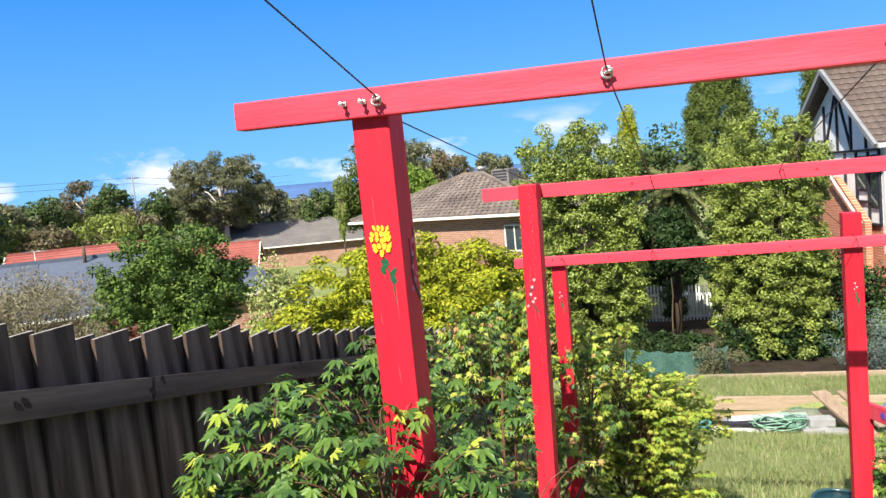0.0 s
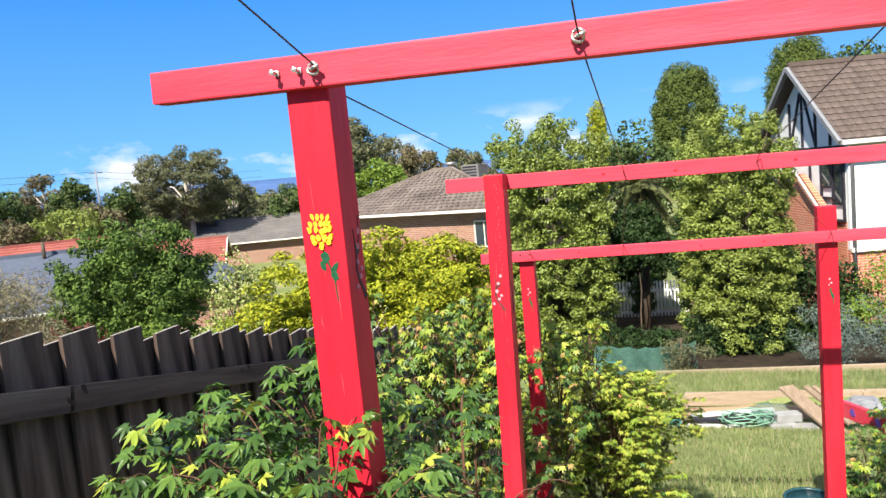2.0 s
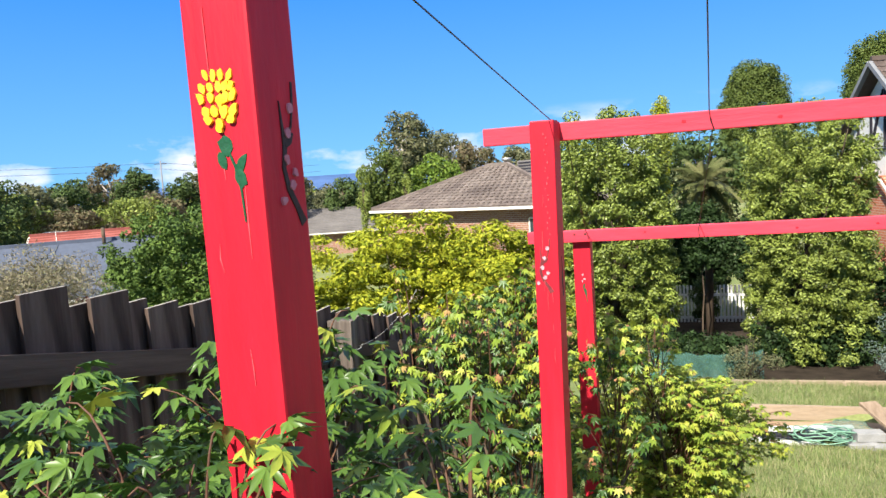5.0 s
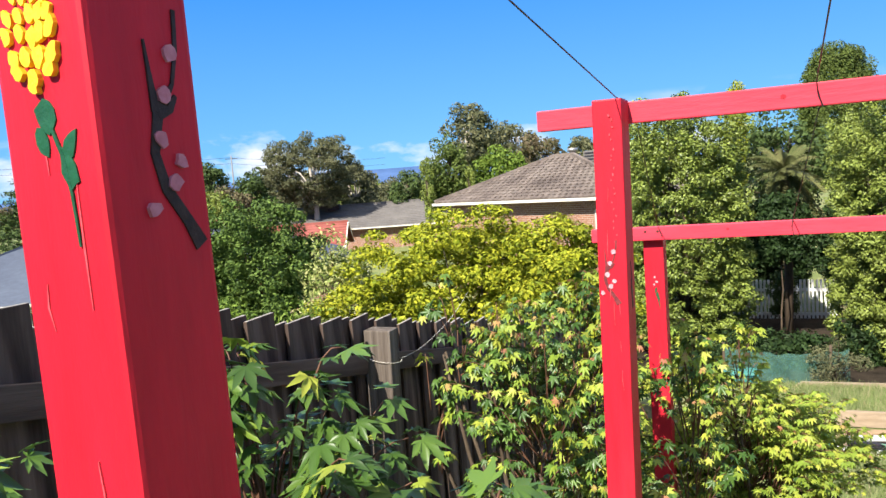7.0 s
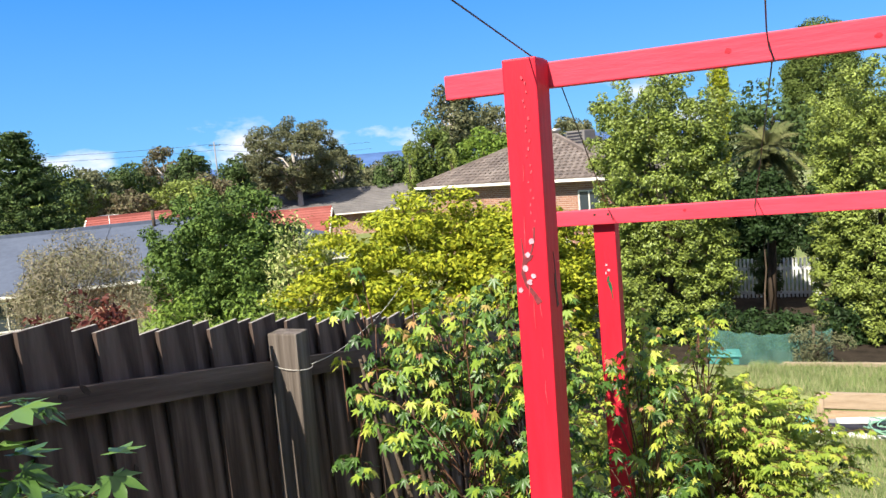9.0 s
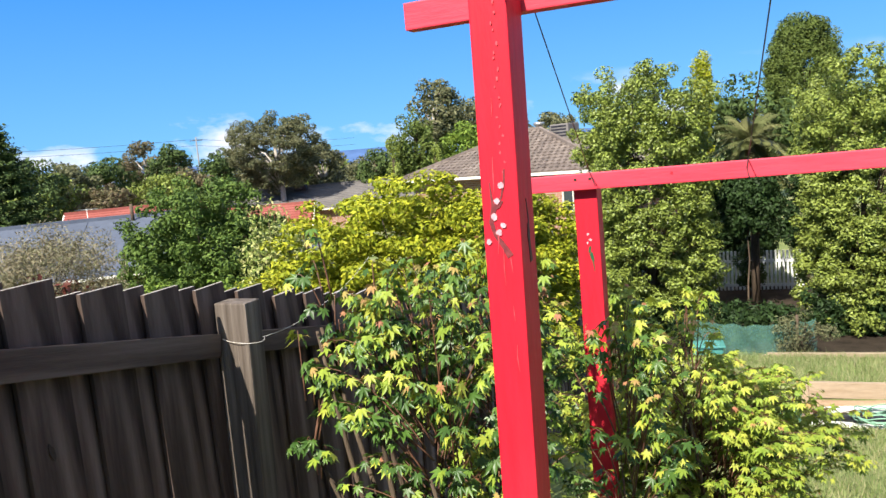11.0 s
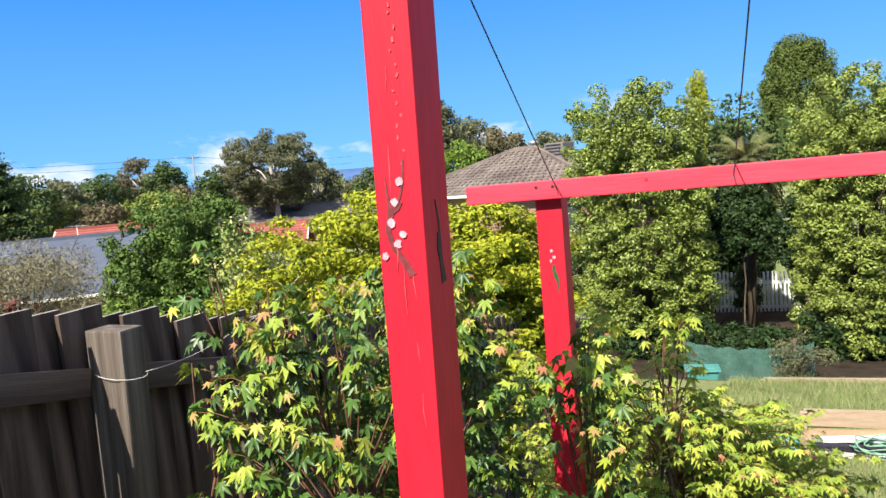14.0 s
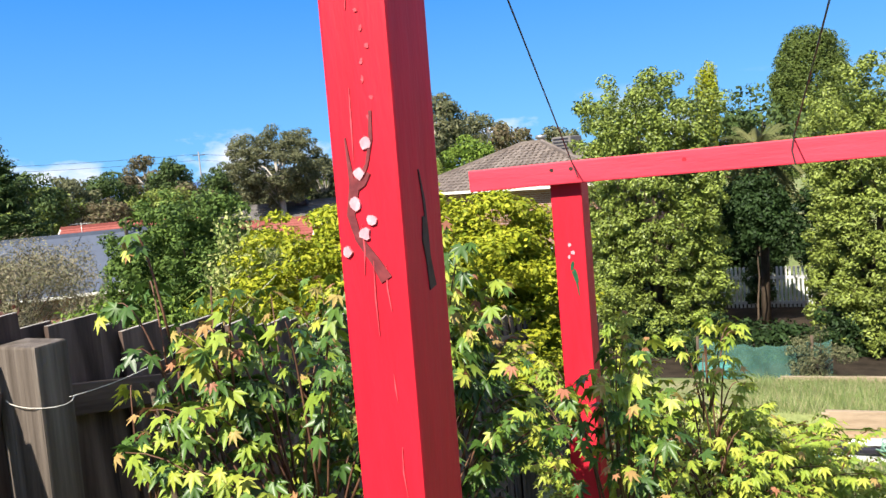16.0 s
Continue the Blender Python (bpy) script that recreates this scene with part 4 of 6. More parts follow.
tree("maple_tree", "low golden-green shrub maple below the larger maple", (-4.75, 8.9, ground_z(-4.75, 8.9)), (-4.75, 8.9, -0.7), (0.6, 0.6, 0.75), 80, 0.2, 12000, 0.036, LEAF_GOLD, trunk=0.04, flat=0.28, category="maple tree", spread=0.4, limb_step=8, limb=0.3, up=1.0)
tree("shrub", "cream-variegated evergreen shrub behind the fence", (-5.95, 9.9, ground_z(-5.95, 9.9)), (-5.95, 9.9, -0.35), (0.5, 0.5, 1.0), 46, 0.24, 6500, 0.03, LEAF_CREAM, trunk=0.05, category="shrub")
tree("tree", "dense dark green broadleaf tree beyond the fence", (-14.9, 18.65, ground_z(-14.9, 18.65)), (-14.85, 18.65, -1.3), (2.4, 2.0, 2.25), 560, 0.25, 66000, 0.058, LEAF_MID, trunk=0.14, core=1.1, inner=0.4, limb_step=14, limb=0.3, up=0.4)
tree("shrub", "grey-brown twiggy shrub with sparse leaves", (-16.2, 14.3, ground_z(-16.2, 14.3)), (-16.1, 14.5, -1.4), (2.1, 1.5, 1.75), 150, 0.4, 42000, 0.038, LEAF_TAUPE, trunk=0.05, category="shrub", narrow=0.3)
tree("shrub", "low dark red-leaved shrub behind the fence", (-5.9, 6.3, ground_z(-5.9, 6.3)), (-5.9, 6.3, -0.1), (0.55, 0.5, 0.5), 30, 0.17, 1500, 0.035, LEAF_RED, trunk=0.03, category="shrub")
for sx, sy, top in ((-4.75, 7.2, 0.20), (-6.1, 7.9, 0.05), (-4.15, 7.5, 0.0)):
    tree("shrub", "low bright green shrub behind the fence", (sx, sy, ground_z(sx, sy)), (sx, sy, top - 0.55), (0.48, 0.45, 0.55), 30, 0.18, 2200, 0.032, LEAF_BRIGHT, trunk=0.03, category="shrub", group="shrubs behind the fence", narrow=0.35)

# glossy evergreens at the garden's foot
tree("evergreen_tree", "tall glossy-leaved evergreen tree at the foot of the garden", (-2.8, 22.4, ground_z(-2.8, 22.4)), (-2.85, 22.4, -0.75), (1.72, 1.5, 3.6), 1150, 0.20, 125000, 0.045, LEAF_GLOSS, trunk=0.16, category="evergreen tree", group="evergreens at the garden's foot", core=1.06, inner=0.66, limb_step=60, limb=0.2, up=0.5, spread=0.45, shape=lambda z: min(1.75, 1.02 / max(0.3, math.sqrt(max(0.0, 1 - z * z)))))
tree("evergreen_tree", "broad olive-green evergreen tree at the foot of the garden", (2.35, 22.6, ground_z(2.35, 22.6)), (2.45, 22.6, -0.95), (1.45, 1.4, 3.5), 1050, 0.19, 115000, 0.044, LEAF_OLIVE, trunk=0.16, category="evergreen tree", group="evergreens at the garden's foot", core=1.06, inner=0.66, limb_step=60, limb=0.2, up=0.5, spread=0.45, shape=lambda z: min(1.75, 1.02 / max(0.3, math.sqrt(max(0.0, 1 - z * z)))))
# This shrub and the next are coloured near black to read as shade.
tree("evergreen_tree", "dark evergreen shrub in the shade between two trees", (-0.3, 23.7, ground_z(-0.3, 23.7)), (-0.3, 23.7, -0.9), (0.9, 0.5, 1.05), 120, 0.24, 18000, 0.055, LEAF_SHADED, trunk=0.035, category="evergreen tree")
tree("shrub", "dark shrub below the evergreen trees", (-1.2, 19.9, ground_z(-1.2, 19.9)), (-1.2, 19.9, -3.5), (0.8, 0.6, 0.7), 30, 0.3, 3000, 0.05, LEAF_SHADED, trunk=0.04, category="shrub")
tree("shrub", "blue-grey conifer shrub by the retaining wall", (4.0, 19.0, ground_z(4.0, 19.0)), (4.0, 19.0, -3.05), (0.85, 0.6, 0.85), 36, 0.26, 3500, 0.04, LEAF_BLUE, trunk=0.04, category="shrub", narrow=0.25)
tree("shrub", "blue-grey conifer shrub by the retaining wall", (5.6, 19.4, ground_z(5.6, 19.4)), (5.6, 19.4, -2.9), (1.0, 0.7, 0.95), 36, 0.28, 3500, 0.04, LEAF_BLUE, trunk=0.04, category="shrub", narrow=0.25)
tree("shrub", "feathery grey-green shrub growing through the netting", (0.75, 18.6, ground_z(0.75, 18.6)), (0.75, 18.6, -3.35), (0.6, 0.4, 0.6), 26, 0.22, 2500, 0.04, LEAF_GUM, trunk=0.03, category="shrub", narrow=0.25)
tree("shrub", "low green hedge below the neighbour's wall", (6.6, 22.6, ground_z(6.6, 22.6)), (6.6, 22.6, -2.9), (1.6, 0.8, 1.2), 40, 0.4, 5000, 0.05, LEAF_BRIGHT, trunk=0.05, category="shrub")

# Shade behind the trees is in this undergrowth's leaf colour.
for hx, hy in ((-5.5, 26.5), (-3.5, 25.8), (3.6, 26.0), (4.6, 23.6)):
    tree("shrub", "dark evergreen undergrowth behind the trees", (hx, hy, ground_z(hx, hy)), (hx, hy, -3.0), (1.5, 0.8, 1.5), 46, 0.45, 6000, 0.075, LEAF_SHADED, trunk=0.06, category="shrub", group="undergrowth")
# Filler hedge, added with shade-dark leaves to darken the gap behind the pickets.
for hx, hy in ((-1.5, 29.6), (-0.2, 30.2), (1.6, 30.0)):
    tree("shrub", "tall dark filler hedge behind the picket fence", (hx, hy, ground_z(hx, hy)), (hx, hy, -2.2), (1.1, 0.6, 1.9), 70, 0.32, 9000, 0.07, LEAF_SHADED, trunk=0.05, category="shrub", group="hedge behind the pickets", limb_step=20)
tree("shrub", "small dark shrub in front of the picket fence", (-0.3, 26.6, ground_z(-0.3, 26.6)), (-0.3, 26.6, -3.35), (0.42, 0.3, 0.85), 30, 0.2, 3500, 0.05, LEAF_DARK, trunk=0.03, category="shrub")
# The crowns' shade near the ground is carried by these leaves' dark green.
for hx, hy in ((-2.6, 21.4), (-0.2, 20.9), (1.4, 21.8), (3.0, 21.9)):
    tree("shrub", "low dark undergrowth at the foot of the evergreens", (hx, hy, ground_z(hx, hy)), (hx, hy, -3.75), (1.0, 0.5, 0.65), 36, 0.3, 4000, 0.06, LEAF_SHADED, trunk=0.04, category="shrub", group="undergrowth")

# cypresses
def egg(z):
    """How full a dense clipped-looking crown is at a height from -1 to 1: blunt above, full below."""
    return max(0.25, (1 - abs(z) ** 3.2) ** 0.5 / max(0.12, math.sqrt(max(0.0, 1 - z * z)))) if z > 0 else 1.0 / max(0.5, math.sqrt(max(0.0, 1 - z * z)))


tree_at(3.3, 6.75, 61, 5.0, 11.0, 900, 0.42, 110000, 0.075, LEAF_CYPRESS, name="cypress_tree", label="tall rounded olive-green cypress", category="cypress", trunk=0.2, core=0.96, inner=0.72, flat=1.0, shape=egg, group="cypresses", limb_step=40, limb=0.2, up=0.4)
tree_at(10.9, 7.5, 52, 4.1, 9.5, 800, 0.36, 90000, 0.065, LEAF_CYPRESS, name="cypress_tree", label="tall rounded olive-green cypress behind a house", category="cypress", trunk=0.2, core=0.96, inner=0.72, flat=1.0, shape=egg, group="cypresses", limb_step=40, limb=0.2, up=0.4)
for az, el in ((-3.45, 4.1), (-2.95, 4.4)):
    tree_at(az, el, 33, 0.4, 4.2, 46, 0.2, 6000, 0.045, LEAF_GOLD, name="cypress_tree", label="slim golden pencil cypress", category="cypress", trunk=0.06, flat=1.6, core=1.0, group="golden cypresses")
tree_at(15.0, 6.2, 60, 9, 7, 60, 1.0, 8000, 0.16, LEAF_DARK, label="dark green tree behind a tiled roof", trunk=0.25)
tree_at(-0.5, 2.4, 38, 5, 5, 50, 0.7, 6000, 0.12, LEAF_DARK, label="dark green tree between taller trees", trunk=0.2)
tree_at(5.5, 2.9, 30, 3.4, 5, 60, 0.5, 8000, 0.07, LEAF_OLIVE, label="olive-green tree with a loose crown", trunk=0.12, narrow=0.25)

# palm
palm = thing("palm_tree", "shaggy palm tree with drooping grey-green fronds between evergreens", "palm tree", stand(-0.35, 24.8))
pt = 0.75 - stand(-0.35, 24.8)[2]
part("trunk", tubes("trunk", [([(0, 0, -0.2), (0.05, 0, pt / 2), (0, 0.05, pt)], [0.13, 0.12, 0.16])], BARK, 9), BARK, palm)
for i in range(60):
    a, rise = random.uniform(0, 2 * math.pi), random.uniform(-1.3, 1.5)
    ln = random.uniform(0.8, 1.5)
    n = 22
    stalk = [Vector((ln * g * math.cos(rise * 0.9), 0, pt + ln * g * math.sin(rise * 0.9) - 0.42 * g * g * ln)) for g in np.linspace(0, 1, n + 1)]
    v, f = [tuple(q) for q in stalk], []
    for k in range(2, n):
        reach = 0.30 * math.sin(math.pi * (0.12 + 0.83 * k / n)) * random.uniform(0.8, 1.1)
        for sgn in (-1, 1):
            f.append((k, k + 1, len(v)))
            v.append((stalk[k].x + 0.16, sgn * reach, stalk[k].z - 0.45 * reach))
    va = np.array(v) @ np.array(pose(0, 0, 0, 0, 0, math.degrees(a)))[:3, :3].T
    f += [(0, 1, 2), (1, 2, 3)]
    part("frond", tri_mesh("frond", va, f, LEAF_PALM), LEAF_PALM, palm)

# gums and the far treeline
tree_at(-34.5, 3.75, 68, 7.6, 7.0, 240, 0.58, 44000, 0.11, LEAF_GUM, name="gum_tree", label="large spreading gum tree with pale limbs", category="gum tree", bark=GUMBARK, trunk=0.38, flat=0.62, core=1.0, inner=0.55, narrow=0.4, limb_step=9, limb=0.22, shape=lambda z: 1.25 if z > 0 else 1.0)
for az, el, w in ((-36.6, -0.3, 4.0), (-34.8, -0.5, 5.0), (-32.8, -0.4, 4.5)):
    tree_at(az, el, 82 + (az + 35), w * 1.2, 4.2, 50, 0.55, 6500, 0.12, LEAF_GUM, name="shrub", label="grey-green scrub below the gum tree", category="shrub", trunk=0.08, group="scrub below the gum")
tree_at(-31.3, 1.5, 75, 5.0, 5.2, 30, 0.8, 6000, 0.15, LEAF_GUM, name="gum_tree", label="smaller grey-green gum tree", category="gum tree", bark=GUMBARK, trunk=0.25)
tree_at(-22.3, 5.6, 60, 4.4, 6.5, 40, 0.8, 8000, 0.14, LEAF_GUM, name="gum_tree", label="tall grey-green gum tree", category="gum tree", bark=GUMBARK, trunk=0.3)
tree_at(-18.6, 4.2, 68, 4.6, 6, 26, 0.75, 5000, 0.14, LEAF_GUM, name="gum_tree", label="open-crowned gum tree with thin grey-green leaves", category="gum tree", bark=GUMBARK, trunk=0.25)
tree_at(-16.9, 3.2, 62, 3.4, 5, 26, 0.7, 4500, 0.14, LEAF_BROWN, name="gum_tree", label="brownish gum tree above the roofs", category="gum tree", bark=GUMBARK, trunk=0.25)
tree_at(-13.6, 2.2, 75, 4.0, 5, 26, 0.7, 4500, 0.15, LEAF_GUM, name="gum_tree", label="grey-green gum tree behind a roof", category="gum tree", bark=GUMBARK, trunk=0.25)
tree_at(-24.0, 2.7, 52, 3.5, 5.5, 70, 0.5, 9000, 0.11, LEAF_CYPRESS, name="conifer", label="dense rounded dark olive conifer", category="conifer", trunk=0.2, core=1.0, flat=1.1)
tree_at(-25.6, 1.5, 50, 0.8, 4.5, 26, 0.22, 2500, 0.07, LEAF_OLIVE, name="conifer", label="slim light green column of conifer", category="conifer", trunk=0.1, core=1.0, flat=1.8)
tree_at(-22.3, 0.9, 44, 0.5, 3.0, 16, 0.15, 1500, 0.06, LEAF_OLIVE, name="conifer", label="slim pointed conifer beside a roof", category="conifer", trunk=0.08, core=1.0, flat=1.8)
tree_at(-20.0, 1.9, 54, 4.2, 5, 50, 0.6, 6500, 0.12, LEAF_BRIGHT, label="fresh green deciduous tree behind a roof", trunk=0.18)
tree_at(-27.3, 0.6, 70, 3.5, 4, 26, 0.7, 4500, 0.14, LEAF_DARK, label="dark conifer beside the gap to the hills", trunk=0.2)
tree_at(-29.3, -0.2, 85, 7.0, 4, 36, 0.9, 6000, 0.17, LEAF_GUM, label="grey-green tree in the valley", trunk=0.2)
tree_at(-31.0, -0.9, 92, 9.0, 4.2, 36, 0.8, 7000, 0.13, LEAF_BRIGHT, label="bright green tree above the roofs", trunk=0.2)
tree_at(-43.6, 2.4, 80, 5.6, 4.5, 26, 0.8, 5000, 0.15, LEAF_BROWN, name="gum_tree", label="brownish open gum tree", category="gum tree", bark=GUMBARK, trunk=0.25, inner=0.7)
tree_at(-42.0, 2.1, 74, 4.2, 4.5, 36, 0.7, 6000, 0.14, LEAF_DARK, label="dark rounded evergreen tree", trunk=0.22)
tree_at(-38.8, 1.7, 80, 4.0, 4.5, 30, 0.7, 4500, 0.15, LEAF_DARK, label="dark evergreen tree near the power pole", trunk=0.2)
tree_at(-46.2, -0.2, 63, 6.2, 3.8, 46, 0.7, 8000, 0.12, LEAF_BROWN, label="dark brownish cedar tree", trunk=0.22, flat=0.5)
tree_at(-42.6, 0.2, 64, 5.4, 4.0, 46, 0.7, 7000, 0.12, LEAF_OLIVE, label="yellow-green tree behind the roofs", trunk=0.2)
tree_at(-40.5, 0.3, 66, 4.6, 3.6, 36, 0.7, 6000, 0.13, LEAF_BROWN, label="brownish tree behind the roofs", trunk=0.2)
tree_at(-48.8, 1.6, 70, 5.0, 4.6, 36, 0.7, 6500, 0.13, LEAF_GUM, label="grey-green tree in the neighbourhood", trunk=0.2)
tree_at(-50.8, 1.9, 62, 4.6, 5.0, 36, 0.7, 6500, 0.13, LEAF_DARK, label="dark green tree in the neighbourhood", trunk=0.2)
tree_at(-51.0, -0.4, 50, 4.2, 3.4, 40, 0.6, 6000, 0.11, LEAF_OLIVE, label="olive green tree behind the steel roof", trunk=0.2)
tree_at(-47.6, 1.4, 100, 2.2, 6.0, 30, 0.5, 3000, 0.15, LEAF_DARK, name="conifer", label="distant pointed dark pine tree", category="conifer", trunk=0.15, shape=lambda z: max(0.1, 0.55 - 0.5 * z))
tree_at(-45.6, 1.5, 110, 2.0, 6.0, 20, 0.5, 1200, 0.15, LEAF_GUM, name="conifer", label="distant thin bare tree", category="conifer", trunk=0.15)
tree_at(-46.2, 1.4, 76, 6.0, 4.6, 40, 0.8, 8000, 0.14, LEAF_DARK, label="dark olive tree beyond the roofs", trunk=0.2)
tree_at(-49.8, 1.0, 64, 5.0, 4.4, 40, 0.7, 7000, 0.13, LEAF_OLIVE, label="olive green tree beyond the steel roof", trunk=0.2)
for i in range(26):
    az = -64 + i * 1.65 + random.uniform(-0.6, 0.6)
    tree_at(az, random.uniform(-0.6, 0.9), random.uniform(88, 125), random.uniform(5, 9), random.uniform(4, 6), 26, 1.1, 3500, 0.22, random.choice((LEAF_GUM, LEAF_DARK, LEAF_OLIVE, LEAF_BROWN)), label="distant tree in the wooded valley", trunk=0.25, group="valley trees")
for i in range(16):
    az = -22 + i * 4.5 + random.uniform(-1, 1)
    tree_at(az, random.uniform(-0.8, 0.8), random.uniform(85, 120), random.uniform(7, 10), random.uniform(5, 7), 24, 1.3, 2800, 0.26, random.choice((LEAF_GUM, LEAF_DARK, LEAF_OLIVE)), label="distant tree in the wooded valley", trunk=0.25, group="valley trees")

# layered pine at the edge of the houses
pine = thing("pine_tree", "tall tiered dark green pine tree", "pine tree", stand(-52.2, 46))
ph = spot(-52.2, 3.6, 46).z - stand(-52.2, 46)[2]
part("trunk", tubes("trunk", [([(0, 0, -0.3), (0, 0, ph * 0.6), (0, 0, ph)], [0.25, 0.15, 0.02])], BARK, 8), BARK, pine)
pp, pn = [], []
for tier in range(13):
    z = ph * (0.10 + 0.88 * tier / 12)
    reach = 3.6 * (1 - tier / 13) ** 0.9 * random.uniform(0.85, 1.1) + 0.15
    for arm in range(15):
        a = 2 * math.pi * arm / 15 + tier * 0.7
        for s in np.linspace(0.1, 1, 40):
            for _ in range(5):
                pp.append((reach * s * math.cos(a) + rng.normal(0, 0.17), reach * s * math.sin(a) + rng.normal(0, 0.17), z + 0.3 * math.sin(a * 5 + tier) * s + 0.5 * s * s * reach * 0.4 + rng.normal(0, 0.07)))
                pn.append((0, 0, 1))
part("crown", leaf_cloud("crown", np.array(pp), np.array(pn, float), 0.13, LEAF_DARK, 0.6, 0.3), LEAF_DARK, pine)


# ---- houses ----
def tile_mesh(w, d, mat):
    """One roof tile with a rolled edge, its butt proud of the course below; x along the course, y up the slope."""
    xs, zs = [-w / 2, -w * 0.3, -w * 0.1, w * 0.15, w * 0.35, w / 2], [0.0, 0.022, 0.0, -0.006, 0.0, 0.012]
    vs = []
    for y, lift in ((-d / 2, 0.035), (d / 2 + 0.02, 0.008)):
        vs += [(x, y, z + lift) for x, z in zip(xs, zs)]
    vs += [(x, -d / 2, -0.005) for x in xs]
    fs = [(i, i + 1, i + 7, i + 6) for i in range(5)] + [(12 + i, 13 + i, i + 1, i) for i in range(5)]
    return vs, fs


def tiled(parent, corners, mat, w=0.30, d=0.33, singles=0):
    """Covers a flat slope with courses of tiles. corners: lower left, lower right, upper right, upper left, in the parent's space."""
    a, b, c, e = [Vector(q) for q in corners]
    along = (b - a).normalized()
    nrm = along.cross(e - a).normalized()
    up = nrm.cross(along)
    height = max((c - a).dot(up), (e - a).dot(up))
    vs, fs = tile_mesh(w, d, mat)
    va = np.array(vs)
    one = as_mesh("tile", vs, fs, mat)
    allv, allf, n = [], [], 0
    rows = int(height / d)
    for r in range(rows):
        y = (r + 0.5) * d
        f = y / height
        lo, hi = a.lerp(e, f), b.lerp(c, f)
        x0, x1 = (lo - a).dot(along), (hi - a).dot(along)
        k = int((x1 - x0) / w)
        for i in range(k):
            m = Matrix((along, up, nrm)).transposed().to_4x4()
            m.translation = a + along * (x0 + (i + 0.5) * (x1 - x0) / k) + up * y + nrm * (0.01 + random.uniform(0, 0.006))
            if n < singles:
                ob = new("tile", one)
                ob.parent = parent
                ob.matrix_basis = m
            else:
                mm = np.array(m)
                off = len(allv) * len(vs)
                allv.append(va @ mm[:3, :3].T + mm[:3, 3])
                allf += [tuple(q + off for q in face) for face in fs]
            n += 1
    if allv:
        tagged(part("tiles", as_mesh("tiles", np.concatenate(allv), allf, mat), mat, parent), kind="stuff")


def slab(corners, thick, mat, name, parent, label=""):
    """A flat sheet with thickness below it, from a ring of corners."""
    ring = [Vector(q) for q in corners]
    nrm = (ring[1] - ring[0]).cross(ring[2] - ring[0]).normalized()
    k = len(ring)
    vs = ring + [q - nrm * thick for q in ring]
    fs = [tuple(range(k)), tuple(range(2 * k - 1, k - 1, -1))] + [(i, i + k, (i + 1) % k + k, (i + 1) % k) for i in range(k)]
    return part(name, as_mesh(name, vs, fs, mat), mat, parent, label)


def strip(a, b, w, mat, parent, name="trim_board", label=""):
    """A board from a to b."""
    a, b = Vector(a), Vector(b)
    d = b - a
    bm = solid((d.length, w, w), (0, 0, 0), 0.008)
    bm.transform(Matrix.Translation((a + b) / 2) @ d.to_track_quat("X", "Z").to_matrix().to_4x4())
    return part(name, bm, mat, parent, label)


def window(parent, x0, x1, z0, z1, y, mat=CREAM, mull=1):
    """A framed window in a wall that faces -y."""
    win = part("window", joined(*[solid(s, p, 0.006) for s, p in (((x1 - x0, 0.07, 0.06), ((x0 + x1) / 2, y - 0.02, z0)), ((x1 - x0, 0.07, 0.06), ((x0 + x1) / 2, y - 0.02, z1)), ((0.06, 0.07, z1 - z0), (x0, y - 0.02, (z0 + z1) / 2)), ((0.06, 0.07, z1 - z0), (x1, y - 0.02, (z0 + z1) / 2)))] + [solid((0.05, 0.06, z1 - z0), (x0 + (x1 - x0) * (i + 1) / (mull + 1), y - 0.02, (z0 + z1) / 2), 0.004) for i in range(mull)]), mat, parent, "pale window frame")
    part("pane", solid((x1 - x0 - 0.04, 0.012, z1 - z0 - 0.04), ((x0 + x1) / 2, y - 0.012, (z0 + z1) / 2), 0), GLASS, win)


